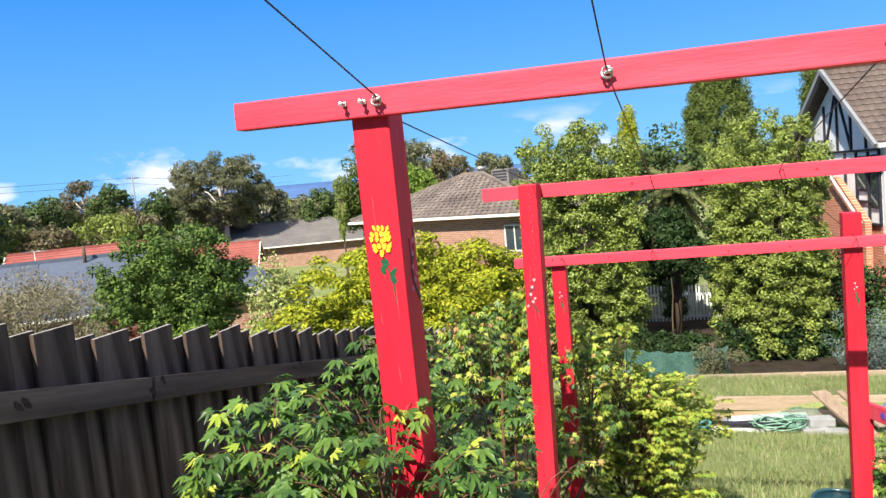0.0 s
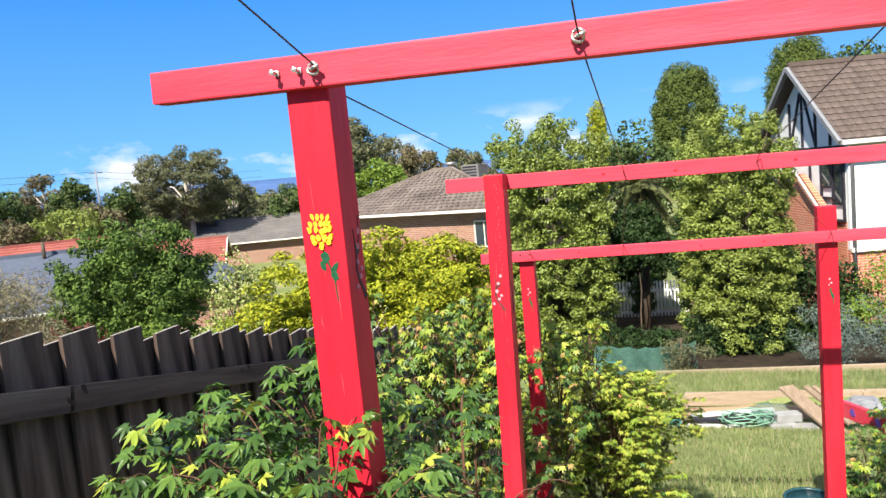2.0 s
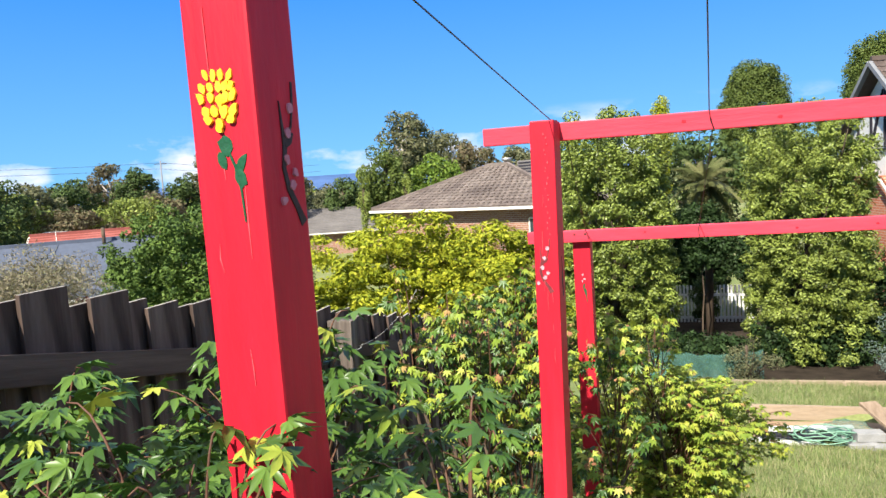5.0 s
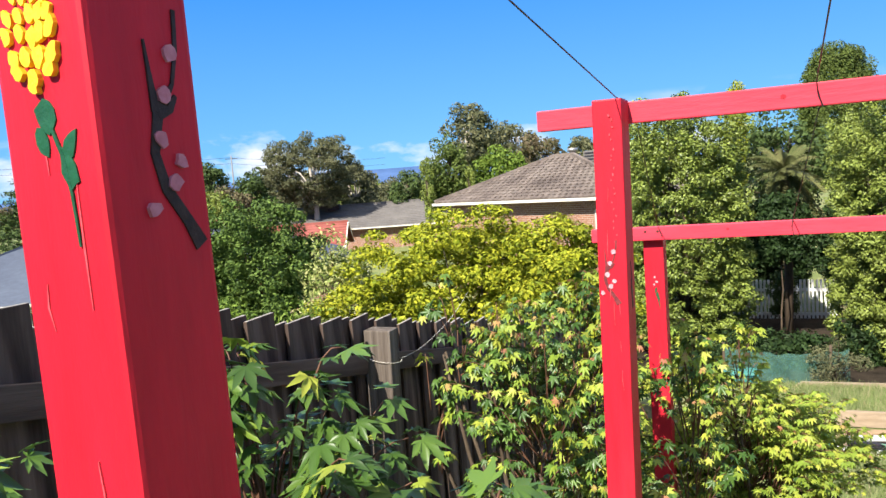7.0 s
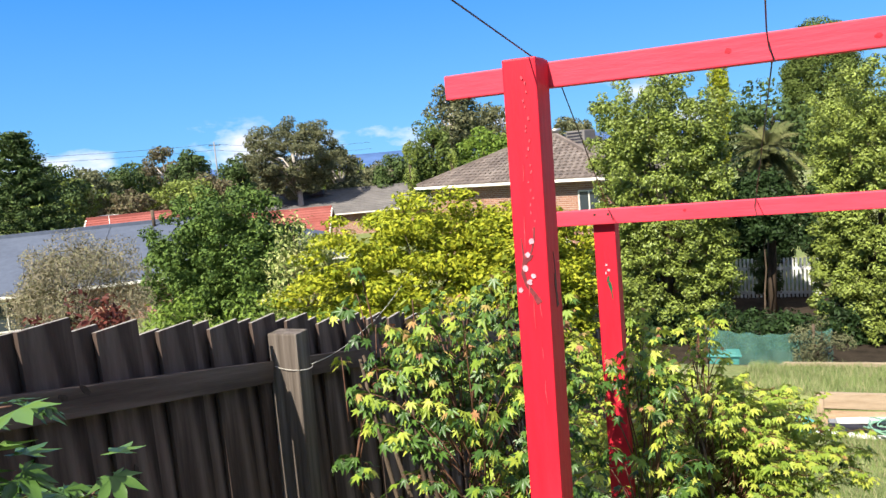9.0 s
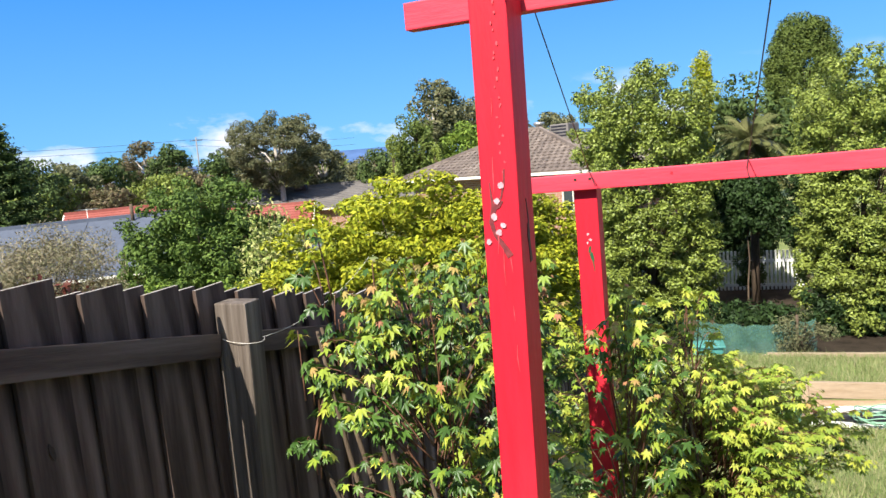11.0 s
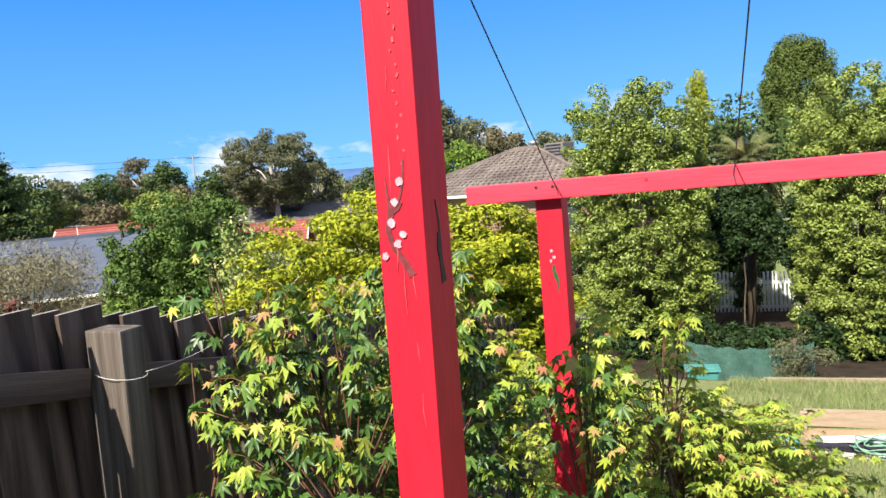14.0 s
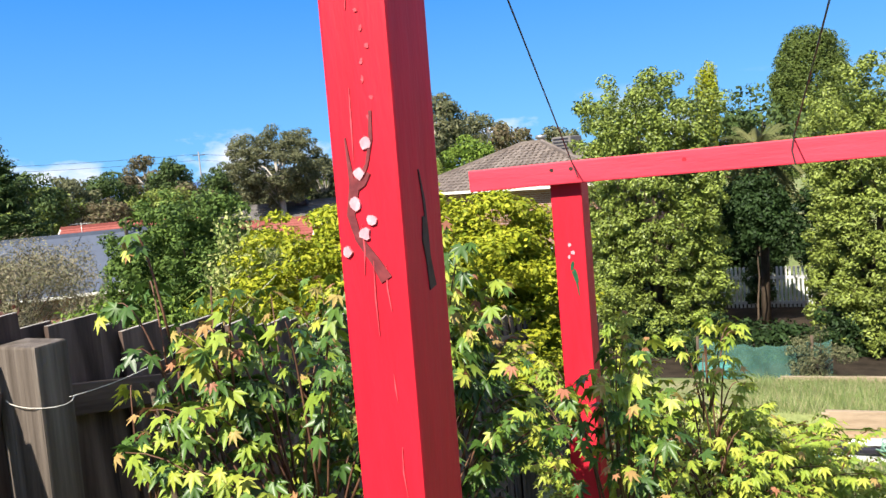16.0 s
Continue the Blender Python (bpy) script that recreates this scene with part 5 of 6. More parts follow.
def gabled_house():
    """Two storeys with half-timbered gable; x runs along the ridge, y away from the front."""
    o = Vector((6.1, 25.4, 0))
    h = thing("house", "white half-timbered house with orange brick base and tiled gable roof", "house", o, 12.3)
    g = ground_z(o.x, o.y) - 0.4
    W, D, eave, ridge = 11.0, 6.0, 1.86, 4.12
    # walls: lower brick, upper white
    part("wall", solid((W, 0.2, -1.9 - g), (W / 2, 0.1, (g - 1.9) / 2), 0), BRICK_ORANGE, h, "orange brick lower wall")
    part("wall", solid((W, 0.2, eave + 1.9), (W / 2, 0.08, (eave - 1.9) / 2), 0.01), WHITE, h, "white rendered upper wall")
    slab([(-0.02, 0.18, -1.0), (-0.02, 0.18, eave), (-0.02, D / 2, ridge - 0.15), (-0.02, D, eave), (-0.02, D, -1.0)], 0.2, WHITE, "gable_wall", h, "white gable wall with dark timbers")
    slab([(-0.01, 0.2, g), (-0.01, 0.2, -1.0), (-0.01, D, -1.0), (-0.01, D, g)], 0.18, BRICK_ORANGE, "wall", h)
    part("wall", solid((W, 0.2, eave - g), (W / 2, D, (eave + g) / 2), 0), BRICK_ORANGE, h)
    part("wall", solid((0.2, D - 0.3, eave - g), (W - 0.1, D / 2, (eave + g) / 2), 0), BRICK_ORANGE, h)
    # dark timbers on the gable
    X = -0.05
    for y0, z0, y1, z1 in ((0.2, 1.35, 5.9, 1.35), (1.0, 1.4, 1.0, 2.2), (2.0, 1.4, 2.0, 3.0), (3.0, 1.4, 3.0, 3.8), (4.0, 1.4, 4.0, 3.0), (5.0, 1.4, 5.0, 2.2), (2.0, 1.4, 2.9, 3.3), (4.0, 1.4, 3.1, 3.3), (0.9, -1.0, 0.9, 1.3), (1.7, -1.0, 1.7, 1.3), (2.5, -1.0, 2.5, 1.3), (0.2, -1.0, 5.9, -1.0), (0.2, -0.3, 2.5, -0.3), (0.2, -1.0, 0.2, 1.35)):
        strip((X, y0, z0), (X, y1, z1), 0.075, DARKTRIM, h, "timber_strip", "dark stained timber strip")
    win = part("window", solid((0.06, 0.62, 1.15), (X, 1.3, 0.6), 0.01), DARKTRIM, h, "dark narrow window")
    part("pane", solid((0.012, 0.5, 1.0), (X - 0.036, 1.3, 0.6), 0), GLASS, win)
    win = part("window", solid((0.06, 0.5, 1.7), (X, 0.5, 0.35), 0.01), DARKTRIM, h, "tall dark window")
    part("pane", solid((0.012, 0.4, 1.55), (X - 0.036, 0.5, 0.35), 0), GLASS, win)
    # roof
    L0, ov = -0.45, 0.55
    k = (ridge - eave) / (D / 2)
    roof = slab([(L0, -ov, eave - ov * k + 0.1), (W + 0.5, -ov, eave - ov * k + 0.1), (W + 0.5, D / 2, ridge + 0.1), (L0, D / 2, ridge + 0.1)], 0.12, ROOF_TAN, "roof", h, "pinkish-brown tiled roof")
    slab([(L0, D + ov, eave - ov * k + 0.1), (L0, D / 2, ridge + 0.1), (W + 0.5, D / 2, ridge + 0.1), (W + 0.5, D + ov, eave - ov * k + 0.1)], 0.12, ROOF_TAN, "roof", h)
    tiled(roof, [(L0, -ov, eave - ov * k + 0.11), (W * 0.6, -ov, eave - ov * k + 0.11), (W * 0.6, D / 2, ridge + 0.11), (L0, D / 2, ridge + 0.11)], ROOF_TAN, singles=300)
    strip((L0, D / 2, ridge + 0.16), (W + 0.5, D / 2, ridge + 0.16), 0.16, ROOF_TAN, h, "ridge_cap", "capping tiles along the ridge")
    strip((L0 - 0.03, -ov - 0.02, eave - ov * k + 0.02), (L0 - 0.03, D / 2, ridge + 0.03), 0.15, GREYPAINT, h, "barge_board", "pale grey barge board")
    strip((L0 - 0.03, D + ov, eave - ov * k + 0.02), (L0 - 0.03, D / 2, ridge + 0.03), 0.15, GREYPAINT, h, "barge_board", "pale grey barge board")
    strip((L0, -ov - 0.07, eave - ov * k + 0.02), (W + 0.5, -ov - 0.07, eave - ov * k + 0.02), 0.14, CREAM, h, "gutter", "cream gutter along the eave")
    slab([(L0, -ov, eave - 0.28), (L0, 0.05, eave - 0.28), (W, 0.05, eave - 0.28), (W, -ov, eave - 0.28)], 0.03, GREYPAINT, "soffit", h, "grey soffit under the eave")
    part("downpipe", tubes("downpipe", [([(0.1, -0.06, g), (0.1, -0.06, 0.9), (0.1, -0.3, 1.1)], [0.06, 0.06, 0.05])], GREYPAINT, 8), GREYPAINT, h, "grey downpipe at the corner")
    part("band", solid((W, 0.1, 0.14), (W / 2, -0.06, -1.9), 0.01), CREAM, h, "cream band between the storeys")
    ac = part("air_conditioner", joined(solid((0.8, 0.3, 0.3), (1.9, -0.2, -1.2), 0.02), solid((0.5, 0.06, 0.06), (1.6, -0.3, -1.45), 0.01)), GREYPAINT, h, "grey wall unit on the upper storey")
    part("grille", solid((0.45, 0.01, 0.2), (1.9, -0.356, -1.2), 0), DARKTRIM, ac)
    # white slatted shutter in the brick storey
    sh = part("shutter", solid((1.5, 0.05, 2.0), (2.1, -0.03, -3.2), 0.01), DARKTRIM, h, "dark window behind white vertical slats")
    for i in range(9):
        part("slat", solid((0.09, 0.03, 1.95), (1.43 + i * 0.165, -0.07, -3.2), 0.006), WHITE, sh, "white vertical slat")
    # lean-to brick end wall in front of the gable
    slab([(-0.35, 0.6, g), (-0.35, 0.6, -0.9), (-0.35, 2.6, 0.5), (-0.35, 4.8, 0.5), (-0.35, 4.8, g)], 0.2, BRICK_ORANGE, "end_wall", h, "orange brick end wall")
    strip((-0.5, 0.5, -0.92), (-0.5, 2.65, 0.56), 0.07, CREAM, h, "barge_board", "cream sloping barge board")


gabled_house()


def hip_house():
    """Single storey brown brick with a hipped, tiled roof."""
    o = Vector((-15.6, 33.4, 0.0))
    h = thing("house", "brown brick house with a brown-grey tiled hip roof", "house", o, -21)
    W, D, e, r = 11.6, 9.0, 0.05, 1.85
    g = -4.4
    for s, p in (((W - 1, 0.2, e - g), (W / 2, 0.6, (e + g) / 2)), ((W - 1, 0.2, e - g), (W / 2, D - 0.6, (e + g) / 2)), ((0.2, D - 1.4, e - g), (0.6, D / 2, (e + g) / 2)), ((0.2, D - 1.4, e - g), (W - 0.6, D / 2, (e + g) / 2))):
        part("wall", solid(s, p, 0), BRICK_BROWN, h, "brown brick wall")
    A, B, C, E = (0, 0, e), (W, 0, e), (W, D, e), (0, D, e)
    R1, R2 = (D / 2 - 0.5, D / 2, r), (D / 2 + 0.6, D / 2, r)
    for ring, cover in (((A, B, R2, R1), 1), ((B, C, R2), 0), ((C, E, R1, R2), 0), ((E, A, R1), 1)):
        sl = slab(ring, 0.1, ROOF_BROWN, "roof", h, "brown-grey tiled roof slope")
        if cover:
            q = list(ring) if len(ring) == 4 else [ring[0], ring[1], ring[2], ring[2]]
            tiled(sl, q, ROOF_BROWN, 0.3, 0.32, 0)
    for a, b in ((A, R1), (E, R1), (R1, R2), (B, R2)):
        strip(Vector(a) + Vector((0, 0, 0.05)), Vector(b) + Vector((0, 0, 0.05)), 0.16, ROOF_BROWN, h, "ridge_cap", "capping tiles along the hip")
    for a, b in ((A, B), (E, A)):
        strip(Vector(a) + Vector((-0.06, -0.06, -0.08)), Vector(b) + Vector((0, -0.06, -0.08)), 0.115, CREAM, h, "gutter", "cream gutter and fascia")
    window(h, 8.95, 9.9, -1.6, -0.5, 0.5)
    for fx, fy, rad, hh in ((2.0, 5.2, 0.14, 0.75), (4.3, 5.6, 0.18, 0.55), (3.4, 5.6, 0.12, 0.5)):
        zz = min(r, e + (r - e) * fx / (D / 2)) - 0.1
        part("flue", tubes("flue", [([(fx, fy, zz), (fx, fy, zz + hh * 0.7), (fx, fy, zz + hh * 0.72), (fx, fy, zz + hh)], [rad, rad, rad * 1.5, rad * 1.5])], STEEL, 10), STEEL, h, "metal roof flue")
    cz = r - 0.45
    cool = part("cooler", solid((1.0, 0.9, 0.75), (D / 2 + 2.2, D / 2 - 0.3, cz + 0.2), 0.05), ROOF_GREY, h, "grey rooftop cooler box")
    for i in range(4):
        part("louvre", solid((0.8, 0.02, 0.06), (D / 2 + 2.2, D / 2 - 0.765, cz + 0.05 + i * 0.14), 0.004), DARKTRIM, cool)


hip_house()


def far_house(label, o, turn, W, D, eave, ridge, roofmat, wallmat, gable=True, ribs=0, group="neighbouring houses"):
    h = thing("house", label, "house", (o[0], o[1], 0), turn, group=group)
    g = -5.2
    for s, p in (((W, 0.2, eave - g), (W / 2, 0.1, (eave + g) / 2)), ((W, 0.2, eave - g), (W / 2, D - 0.1, (eave + g) / 2)), ((0.2, D - 0.42, eave - g), (0.1, D / 2, (eave + g) / 2)), ((0.2, D - 0.42, eave - g), (W - 0.1, D / 2, (eave + g) / 2))):
        part("wall", solid(s, p, 0), wallmat, h)
    ov, k = 0.5, (ridge - eave) / (D / 2)
    cut = 0.0 if gable else D / 2
    z0 = eave - ov * k
    front = slab([(-ov, -ov, z0), (W + ov, -ov, z0), (W + ov - cut, D / 2, ridge), (-ov + cut, D / 2, ridge)], 0.12, roofmat, "roof", h)
    slab([(-ov, D + ov, z0), (-ov + cut, D / 2, ridge), (W + ov - cut, D / 2, ridge), (W + ov, D + ov, z0)], 0.12, roofmat, "roof", h)
    for x, xr in ((0.02, 0.02 if gable else -ov + cut), (W - 0.02, W - 0.02 if gable else W + ov - cut)):
        ring = [(x, 0, eave - 0.02), (xr, D / 2, ridge - 0.14), (x, D, eave - 0.02)] if gable else [(-ov if x < 1 else W + ov, -ov, z0), (xr, D / 2, ridge), (-ov if x < 1 else W + ov, D + ov, z0)]
        if x > 1:
            ring = ring[::-1]
        slab(ring[::-1], 0.1, GREYPAINT if gable else roofmat, "gable" if gable else "roof", h)
    if gable:
        for x in (-ov, W + ov):
            for ye in (-ov, D + ov):
                strip((x, ye, z0 - 0.05), (x, D / 2, ridge - 0.05), 0.1, CREAM, h, "barge_board", "pale barge board")
    strip((-ov, -ov - 0.08, z0 - 0.06), (W + ov, -ov - 0.08, z0 - 0.06), 0.11, CREAM, h, "gutter", "pale gutter")
    strip((-ov + cut, D / 2, ridge + 0.04), (W + ov - cut, D / 2, ridge + 0.04), 0.2, roofmat, h, "ridge_cap")
    if ribs:
        for i in range(ribs):
            x = -ov + (W + 2 * ov) * (i + 0.5) / ribs
            strip((x, -ov, z0 + 0.02), (x, D / 2, ridge + 0.02), 0.02, roofmat, front, "rib")
    else:
        rows = int(math.hypot(D / 2 + ov, ridge - z0) / 0.36)
        for i in range(1, rows):
            f = i / rows
            strip((-ov + cut * f, -ov + (D / 2 + ov) * f, z0 + (ridge - z0) * f + 0.01), (W + ov - cut * f, -ov + (D / 2 + ov) * f, z0 + (ridge - z0) * f + 0.01), 0.05, roofmat, front, "tile_course")
    window(h, W * 0.3, W * 0.3 + 1.8, eave - 1.7, eave - 0.5, 0)
    return h


# red roof, with its grey gable
q = spot(-38.5, 0, 60)
hr = far_house("red tiled house with a grey gable among trees", (q.x - 1.6, q.y - 2.2), 26, 8.6, 5.5, -3.25, -1.7, ROOF_RED, BRICK_ORANGE)
q = spot(-38.2, 0, 66)
hg = far_house("long low house with a dark grey tiled roof", (q.x - 4.2, q.y - 0.6), 22, 21, 8.5, -2.35, -0.7, ROOF_GREY, BRICK_BROWN, gable=False)
cb = part("cooler", solid((1.1, 0.9, 0.5), (9.4, 3.2, -0.72), 0.06), DARKTRIM, hg, "black rooftop cooler box")
part("aerial", tubes("aerial", [([(6.4, 4.25, -0.8), (6.4, 4.25, 0.3)], [0.05, 0.04])], STEEL), STEEL, hg, "thin roof vent")
q = spot(-56.6, 0, 38)
hb = far_house("house with a low-pitched blue-grey steel roof beyond the fence", (q.x - 3.0, q.y - 4.0), 38, 21, 12, -2.45, -0.55, ROOF_BLUE, BRICK_BROWN, gable=False, ribs=1)
part("vent", tubes("vent", [([(12.6, 5.5, -0.85), (12.6, 5.5, 0.1)], [0.09, 0.09])], BARK, 8), BARK, hb, "brown roof vent pipe")
q = spot(-48.9, 0, 54)
far_house("red tiled house behind the steel roof", (q.x, q.y), 38, 8, 5, -1.75, -0.6, ROOF_RED, BRICK_ORANGE)


# aerials and the power pole
pole = thing("power_pole", "tall timber power pole with a cross-arm and wires", "power pole", stand(-40.4, 118))
top = spot(-40.4, 2.65, 118).z - stand(-40.4, 118)[2]
part("pole", tubes("pole", [([(0, 0, -0.3), (0, 0, top / 2), (0, 0, top)], [0.15, 0.13, 0.1])], GREYPAINT, 8), GREYPAINT, pole)
part("cross_arm", solid((1.8, 0.1, 0.1), (0, 0, top - 0.5), 0.02, (0, 0, 40)), BARK, pole)
pb = spot(-40.4, 2.5, 118)
for dz, e1, e2 in ((0.0, 2.05, 1.9), (-0.9, 1.75, 1.4)):
    far_l, far_r = spot(-66, e1 + 1.0, 105), spot(-29, e2 - 0.2, 150)
    wire([far_l, pb + Vector((0, 0, dz)), far_r], "thin power line across the valley", 0.6, 0.022, WIRE, "power_line")
pole2 = thing("power_pole", "distant grey street pole with a lamp arm", "power pole", stand(-46.3, 100), group="power poles")
part("pole", tubes("pole", [([(0, 0, -0.3), (0, 0, 6.0)], [0.12, 0.08])], GREYPAINT, 8), GREYPAINT, pole2)
part("lamp_arm", tubes("lamp_arm", [([(0, 0, 5.9), (1.6, 0.5, 6.6), (3.6, 1.0, 6.9)], [0.06, 0.05, 0.05])], GREYPAINT, 6), GREYPAINT, pole2)
q = spot(-47.2, -2.0, 46)
aer = thing("roof_aerial", "thin metal television aerial above the roofs", "aerial", (q.x, q.y, q.z - 1.4))
part("mast", tubes("mast", [([(0, 0, -0.6), (0, 0, 1.4)], [0.025, 0.02])], STEEL), STEEL, aer)
for i in range(6):
    part("rod", tubes("rod", [([(-0.6 + i * 0.25, -0.3, 1.35), (-0.6 + i * 0.25, 0.3, 1.35)], [0.012, 0.012])], STEEL, 5), STEEL, aer)
part("boom", tubes("boom", [([(-0.7, 0, 1.35), (0.8, 0, 1.35)], [0.015, 0.015])], STEEL, 5), STEEL, aer)


# white-capped lantern beyond the golden maple
LG = ground_z(-4.4, 18.0)
lamp = thing("garden_lantern", "white-capped garden lantern on a thin dark post", "lantern", (-4.4, 18.0, LG))
cap = bmesh.new()
bmesh.ops.create_cone(cap, cap_ends=True, segments=8, radius1=0.19, radius2=0.03, depth=0.2, matrix=Matrix.Translation((0, 0, -0.9 - LG)))
part("cap", cap, WHITE, lamp, "white conical cap")
part("lamp_body", tubes("lamp_body", [([(0, 0, -1.2 - LG), (0, 0, -1.0 - LG)], [0.06, 0.09])], DARKTRIM, 8), DARKTRIM, lamp)
part("post", tubes("post", [([(0, 0, -0.1), (0, 0, -1.19 - LG)], [0.03, 0.025])], DARKTRIM, 8), DARKTRIM, lamp)


# ---- foot of the lawn ----
def sleeper_wall(label, a, b, z_top, courses, h=0.2):
    a, b = Vector(a), Vector(b)
    w = thing("retaining_wall", label, "retaining wall", group="sleeper walls")
    n = max(1, round((b - a).length / 2.4))
    yaw = math.degrees(math.atan2(b.y - a.y, b.x - a.x))
    for c in range(courses):
        for i in range(n):
            m = a.lerp(b, (i + 0.5) / n)
            part("sleeper", solid(((b - a).length / n - 0.012, 0.08, h - 0.008), (m.x, m.y + random.uniform(-0.01, 0.01), z_top - h * (c + 0.5)), 0.008, (0, 0, yaw), 3, 0.004), SLEEPER, w)
    for i in range(n + 1):
        m = a.lerp(b, i / n)
        part("stake", solid((0.09, 0.05, h * courses + 0.3), (m.x, m.y - 0.07, z_top - (h * courses + 0.3) / 2 - 0.02), 0.006, (0, 0, yaw)), SLEEPER, w)


sleeper_wall("low pale pine sleeper wall across the foot of the lawn", (0.45, 13.3, 0), (6.2, 13.55, 0), -2.62, 1, 0.24)
sleeper_wall("upper pine sleeper edging under the evergreen trees", (0.0, 16.9, 0), (9.5, 17.6, 0), -3.255, 2, 0.17)
bed = new("bare_soil", as_mesh("bare_soil", [(0.3 + 3.4 * (i / 11) + 0.05 * math.sin(i * 2.3 + j), 12.75 + 0.5 * j / 5 + 0.03 * math.sin(i * 1.7), ground_z(1, 12.8) + 0.045 + 0.12 * math.sin(math.pi * min(1, max(0, i / 11))) * math.sin(math.pi * j / 5) - (0.07 if i in (0, 11) or j in (0, 5) else 0)) for j in range(6) for i in range(12)], [(j * 12 + i, j * 12 + i + 1, (j + 1) * 12 + i + 1, (j + 1) * 12 + i) for j in range(5) for i in range(11)], SOIL, True))
tagged(bed, "patch of bare clay soil below the sleeper wall", "soil", kind="stuff")


def loose(name, label, category, bm, mat, **kw):
    me = bpy.data.meshes.new(name)
    bm.to_mesh(me)
    bm.free()
    me.materials.append(mat)
    return tagged(new(name, me), label, category, **kw)


PZ = ground_z(1, 12.5)
for i, (x, y, z, ln, yaw, mat) in enumerate(((0.95, 12.45, 0.06, 1.5, 6, WHITE), (1.15, 12.6, 0.13, 1.3, 10, GREYPAINT), (0.8, 12.3, 0.05, 1.0, -4, WHITE), (1.05, 12.35, 0.14, 1.1, 3, DARKTRIM), (1.2, 12.52, 0.2, 1.2, 8, WHITE), (0.75, 12.5, 0.11, 0.9, 14, PLANK))):
    loose("timber_offcut", "pale offcut board in the heap of garden junk", "board", solid((ln, 0.10, 0.045), (x, y, PZ + z), 0.006, (random.uniform(-8, 8), random.uniform(-2, 2), yaw), 3, 0.006), mat, group="boards in the junk heap")
for (x, y, z, yaw) in ((1.84, 12.2, 0.08, 8), (2.16, 12.12, 0.08, -6), (1.94, 12.3, 0.21, 12)):
    loose("concrete_block", "grey concrete block lying on the grass", "block", solid((0.38, 0.2, 0.13), (x, y, PZ + z), 0.012, (0, random.uniform(-3, 3), yaw), 2, 0.006), STONE, group="grey blocks")
for k, (dx, wd) in enumerate(((0.0, 0.26), (0.3, 0.1), (0.42, 0.07))):
    a, b = Vector((2.02 + dx, 12.85, PZ + 0.52)), Vector((2.62 + dx, 11.6, PZ + 0.10))
    bm = solid((wd, (b - a).length, 0.045), (0, 0, 0), 0.005, cuts=4, jitter=0.004)
    bm.transform(Matrix.Translation((a + b) / 2) @ (b - a).to_track_quat("Y", "Z").to_matrix().to_4x4())
    loose("long_board", "long brown board leaning over the junk heap", "board", bm, PLANK, group="leaning boards")
runs = []
for k in range(7):
    cx, cy, rx, ry = 1.35 + random.uniform(-0.12, 0.14), 12.25 + random.uniform(-0.05, 0.08), random.uniform(0.28, 0.5), random.uniform(0.14, 0.25)
    runs.append(([(cx + rx * math.cos(a) + 0.02 * math.sin(3 * a + k), cy + ry * math.sin(a), PZ + 0.09 + 0.035 * k * 0.6 + 0.09 * math.sin(a + k) ** 2) for a in np.linspace(0, 2 * math.pi * random.uniform(0.75, 1.0), 30)], [0.009] * 30))
coil = [p for line, _ in runs for p in line]
tagged(new("garden_hose", tubes("garden_hose", [(coil, [0.009] * len(coil))], HOSE, 6)), "tangled pale green garden hose on the junk heap", "hose")
heap = bmesh.new()
bmesh.ops.create_icosphere(heap, subdivisions=4, radius=1)
for v in heap.verts:
    v.co *= 1 + 0.22 * noise.noise(v.co * 2.3) + 0.08 * noise.noise(v.co * 9)
    v.co = Vector((1.72 + v.co.x * 0.36, 12.55 + v.co.y * 0.22, PZ + max(0.0, 0.12 + v.co.z * 0.22)))
loose("shade_net", "crumpled bundle of dark green shade netting", "netting", heap, NETTING)
lump = bmesh.new()
bmesh.ops.create_icosphere(lump, subdivisions=3, radius=1)
for v in lump.verts:
    v.co *= 1 + 0.25 * noise.noise(v.co * 1.9 + Vector((4, 0, 0)))
    v.co = Vector((0.2 + v.co.x * 0.15, 12.35 + v.co.y * 0.13, PZ + max(0.0, 0.11 + v.co.z * 0.14)))
loose("plastic_bag", "pale teal plastic bag on the grass", "bag", lump, TEAL)
lump = bmesh.new()
bmesh.ops.create_icosphere(lump, subdivisions=4, radius=1)
for v in lump.verts:
    v.co *= 1 + 0.2 * noise.noise(v.co * 2.9 + Vector((9, 0, 0))) + 0.1 * noise.noise(v.co * 8)
    v.co = Vector((3.1 + v.co.x * 0.38, 12.6 + v.co.y * 0.3, PZ + max(0.0, 0.16 + v.co.z * 0.26)))
loose("plastic_sheet", "crumpled silver-grey plastic sheet beside the boards", "sheet", lump, GREYPAINT)

# green shade-net fence in front of the trees
net = thing("net_fence", "sagging green shade-net fence on timber stakes", "fence")
vs, fs = [], []
for i in range(31):
    for j in range(9):
        x = -1.55 + i * 0.085
        vs.append((x, 18.75 + 0.05 * math.sin(i * 0.9 + j * 0.6), -4.0 + j * 0.118 * (1 - 0.15 * math.sin(math.pi * i / 30)) + 0.02 * math.sin(i * 1.3)))
for i in range(30):
    for j in range(8):
        fs.append((i * 9 + j, (i + 1) * 9 + j, (i + 1) * 9 + j + 1, i * 9 + j + 1))
me = as_mesh("net", vs, fs, NETTING, True)
ob = part("net", me, NETTING, net, "green woven shade net")
md = ob.modifiers.new("thickness", "SOLIDIFY")
md.thickness = 0.006
for x in (-1.55, 0.62):
    part("stake", tubes("stake", [([(x, 18.72, -4.3), (x + 0.02, 18.72, -2.95)], [0.035, 0.03])], BARK, 7), BARK, net)
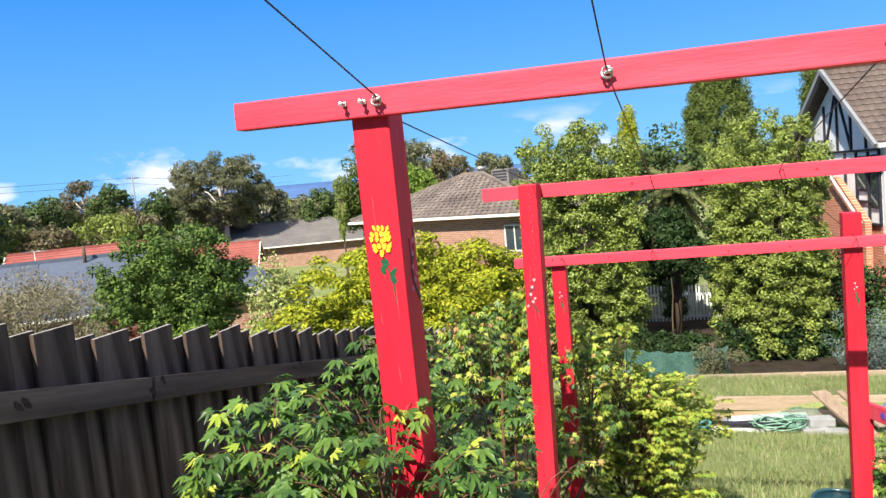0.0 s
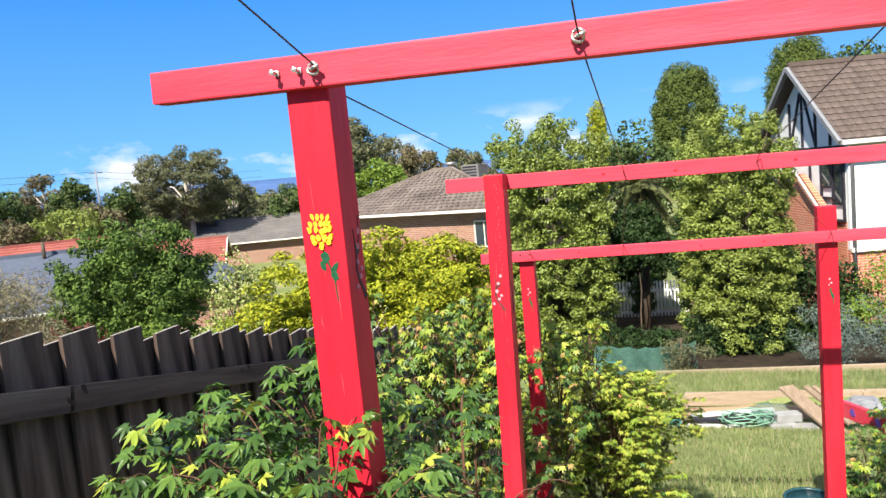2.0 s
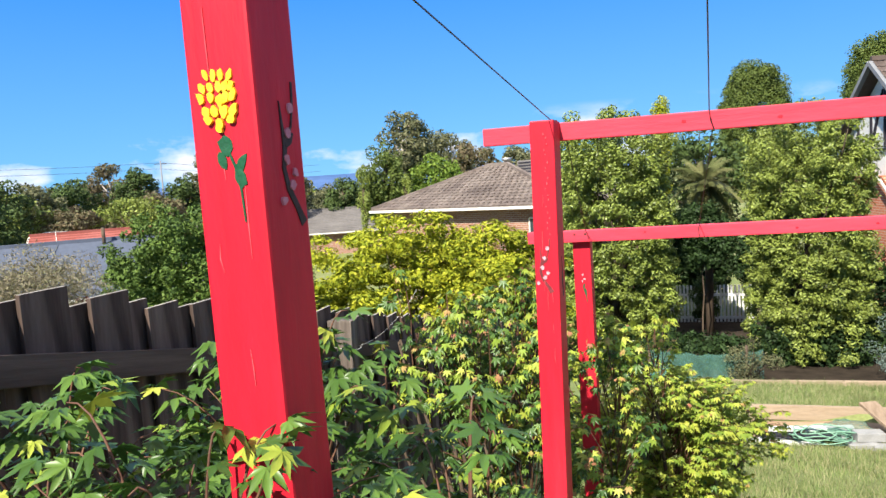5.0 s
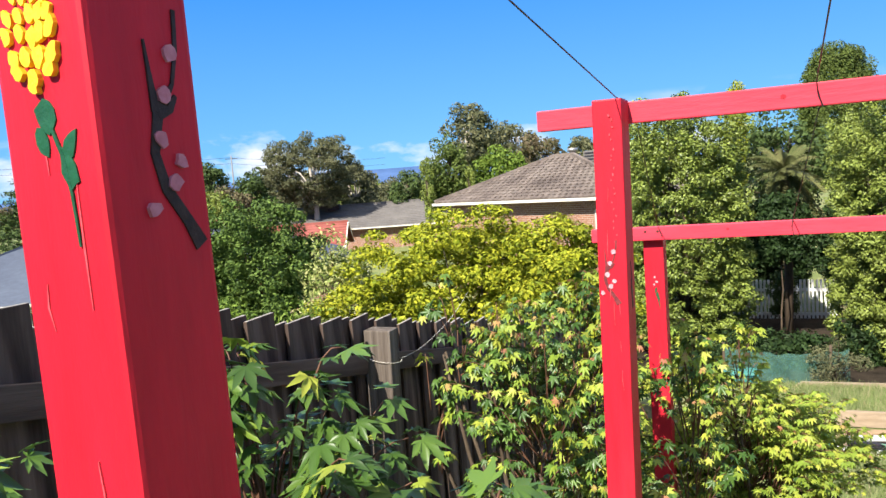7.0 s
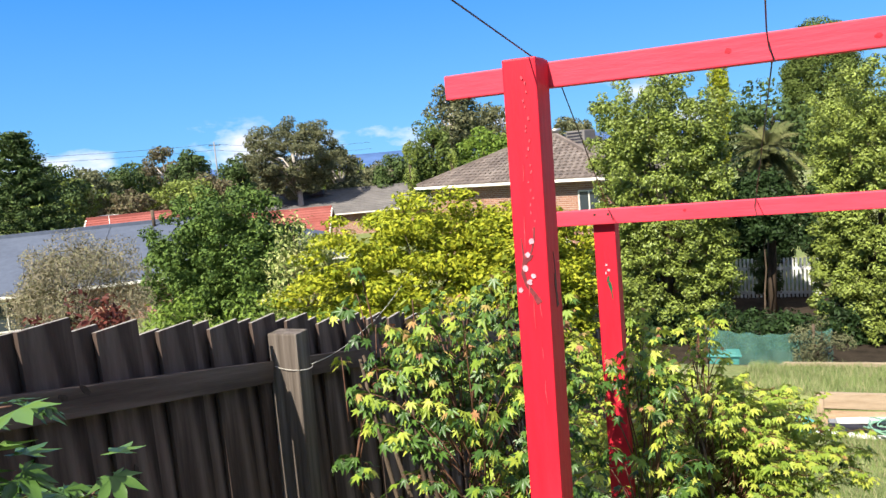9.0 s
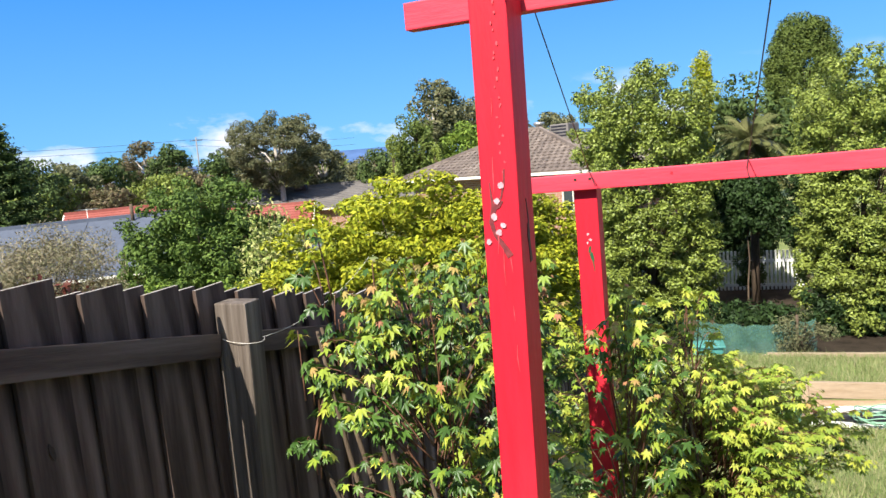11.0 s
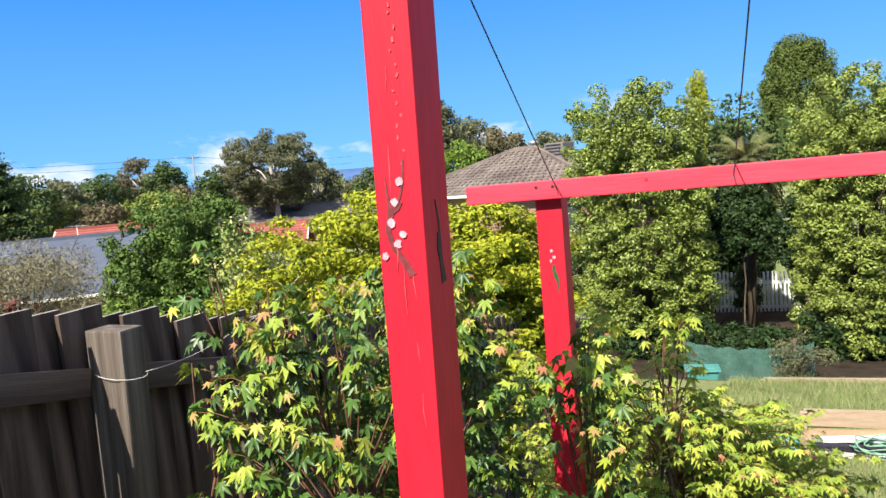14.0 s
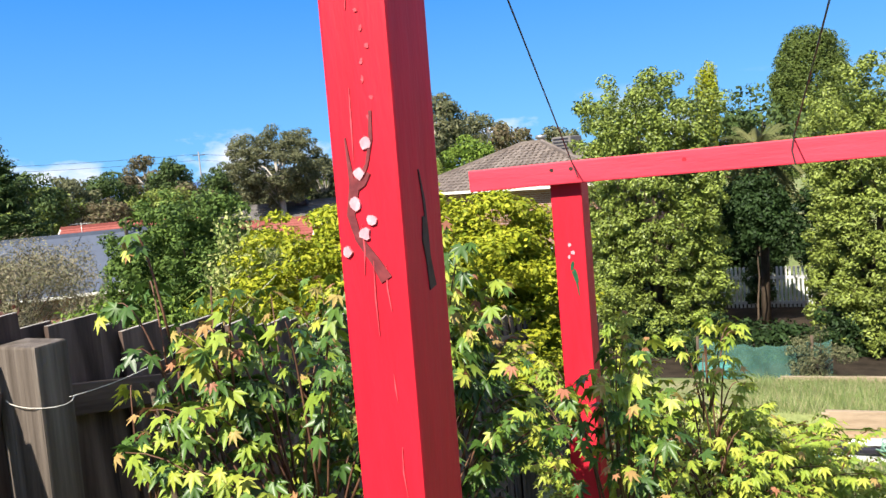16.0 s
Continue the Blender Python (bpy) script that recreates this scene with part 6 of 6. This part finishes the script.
tub = thing("plastic_tub", "teal plastic storage tub in front of the netting", "tub", (-1.14, 17.9, ground_z(-1.14, 17.9)), 8)
walls = solid((0.62, 0.42, 0.5), (0, 0, 0.25), 0.03)
for v in walls.verts:
    v.co.x *= 0.84 + 0.32 * v.co.z
    v.co.y *= 0.84 + 0.32 * v.co.z
part("body", walls, TEAL, tub)
part("lid", joined(solid((0.70, 0.50, 0.04), (0, 0, 0.52), 0.012, cuts=4, jitter=0.01), solid((0.5, 0.3, 0.03), (0, 0, 0.55), 0.012)), TEAL, tub, "pale teal sagging lid")

# white picket fence glimpsed between the trees
pick = thing("picket_fence", "white picket fence glimpsed behind the trees", "fence")
for i in range(26):
    part("picket", solid((0.07, 0.03, 1.5), (-1.8 + i * 0.12, 27.6, -3.7), 0.008), WHITE, pick)
for z in (-4.1, -3.3):
    part("rail", solid((3.2, 0.05, 0.09), (-0.3, 27.66, z), 0.006), WHITE, pick)

# glazed pot and leafy shrub by the third gate
pot = thing("plant_pot", "dark teal glazed plant pot half hidden by leaves", "plant pot", (1.02, 5.85, ground_z(1.02, 5.85)))
part("body", tubes("body", [([(0, 0, 0), (0, 0, 0.12), (0, 0, 0.26), (0, 0, 0.30)], [0.11, 0.15, 0.17, 0.17])], POT, 20), POT, pot)
part("rim", tubes("rim", [([(0.172 * math.cos(a), 0.172 * math.sin(a), 0.30) for a in np.linspace(0, 2 * math.pi, 22)], [0.014] * 22)], POT, 6), POT, pot)
maple("leafy yellow-green potted shrub beside the third gate", (1.5, 6.15, slope(6.15)),
      [((1.52, 6.1, -0.98), (0.28, 0.3, 0.30), 60), ((1.95, 6.9, -0.95), (0.35, 0.3, 0.30), 50)],
      0.35, 0.2, 0.055, lambda p: p.y)

# grass on the lawn
gx = rng.uniform(-1.6, 6.5, 90000)
gy = 5.0 + 8.3 * rng.uniform(0, 1, 90000) ** 1.15
gx2, gy2 = rng.uniform(-0.6, 8.5, 30000), rng.uniform(13.4, 16.95, 30000)
gx, gy = np.concatenate([gx, gx2]), np.concatenate([gy, gy2])
gz = np.array([ground_z(a, b) for a, b in zip(gx, gy)])
ng = len(gx)
base = np.stack([gx, gy, gz - 0.02], 1)
hgt = rng.uniform(0.035, 0.10, (ng, 1)) * np.where(gy > 13.3, 1.7, 1.0)[:, None]
lean = rng.normal(0, 0.4, (ng, 2))
tip = base + np.concatenate([lean * hgt, hgt + 0.02], 1)
ang = rng.uniform(0, math.pi, ng)
side = np.stack([np.cos(ang), np.sin(ang), np.zeros(ng)], 1) * 0.006
blades = np.stack([base - side, base + side, tip], 1).reshape(-1, 3)
grass = new("grass", tri_mesh("grass", blades, np.arange(3 * ng).reshape(-1, 3), GRASS))
tagged(grass, "rough sunlit lawn grass, partly dry", "grass", kind="stuff")
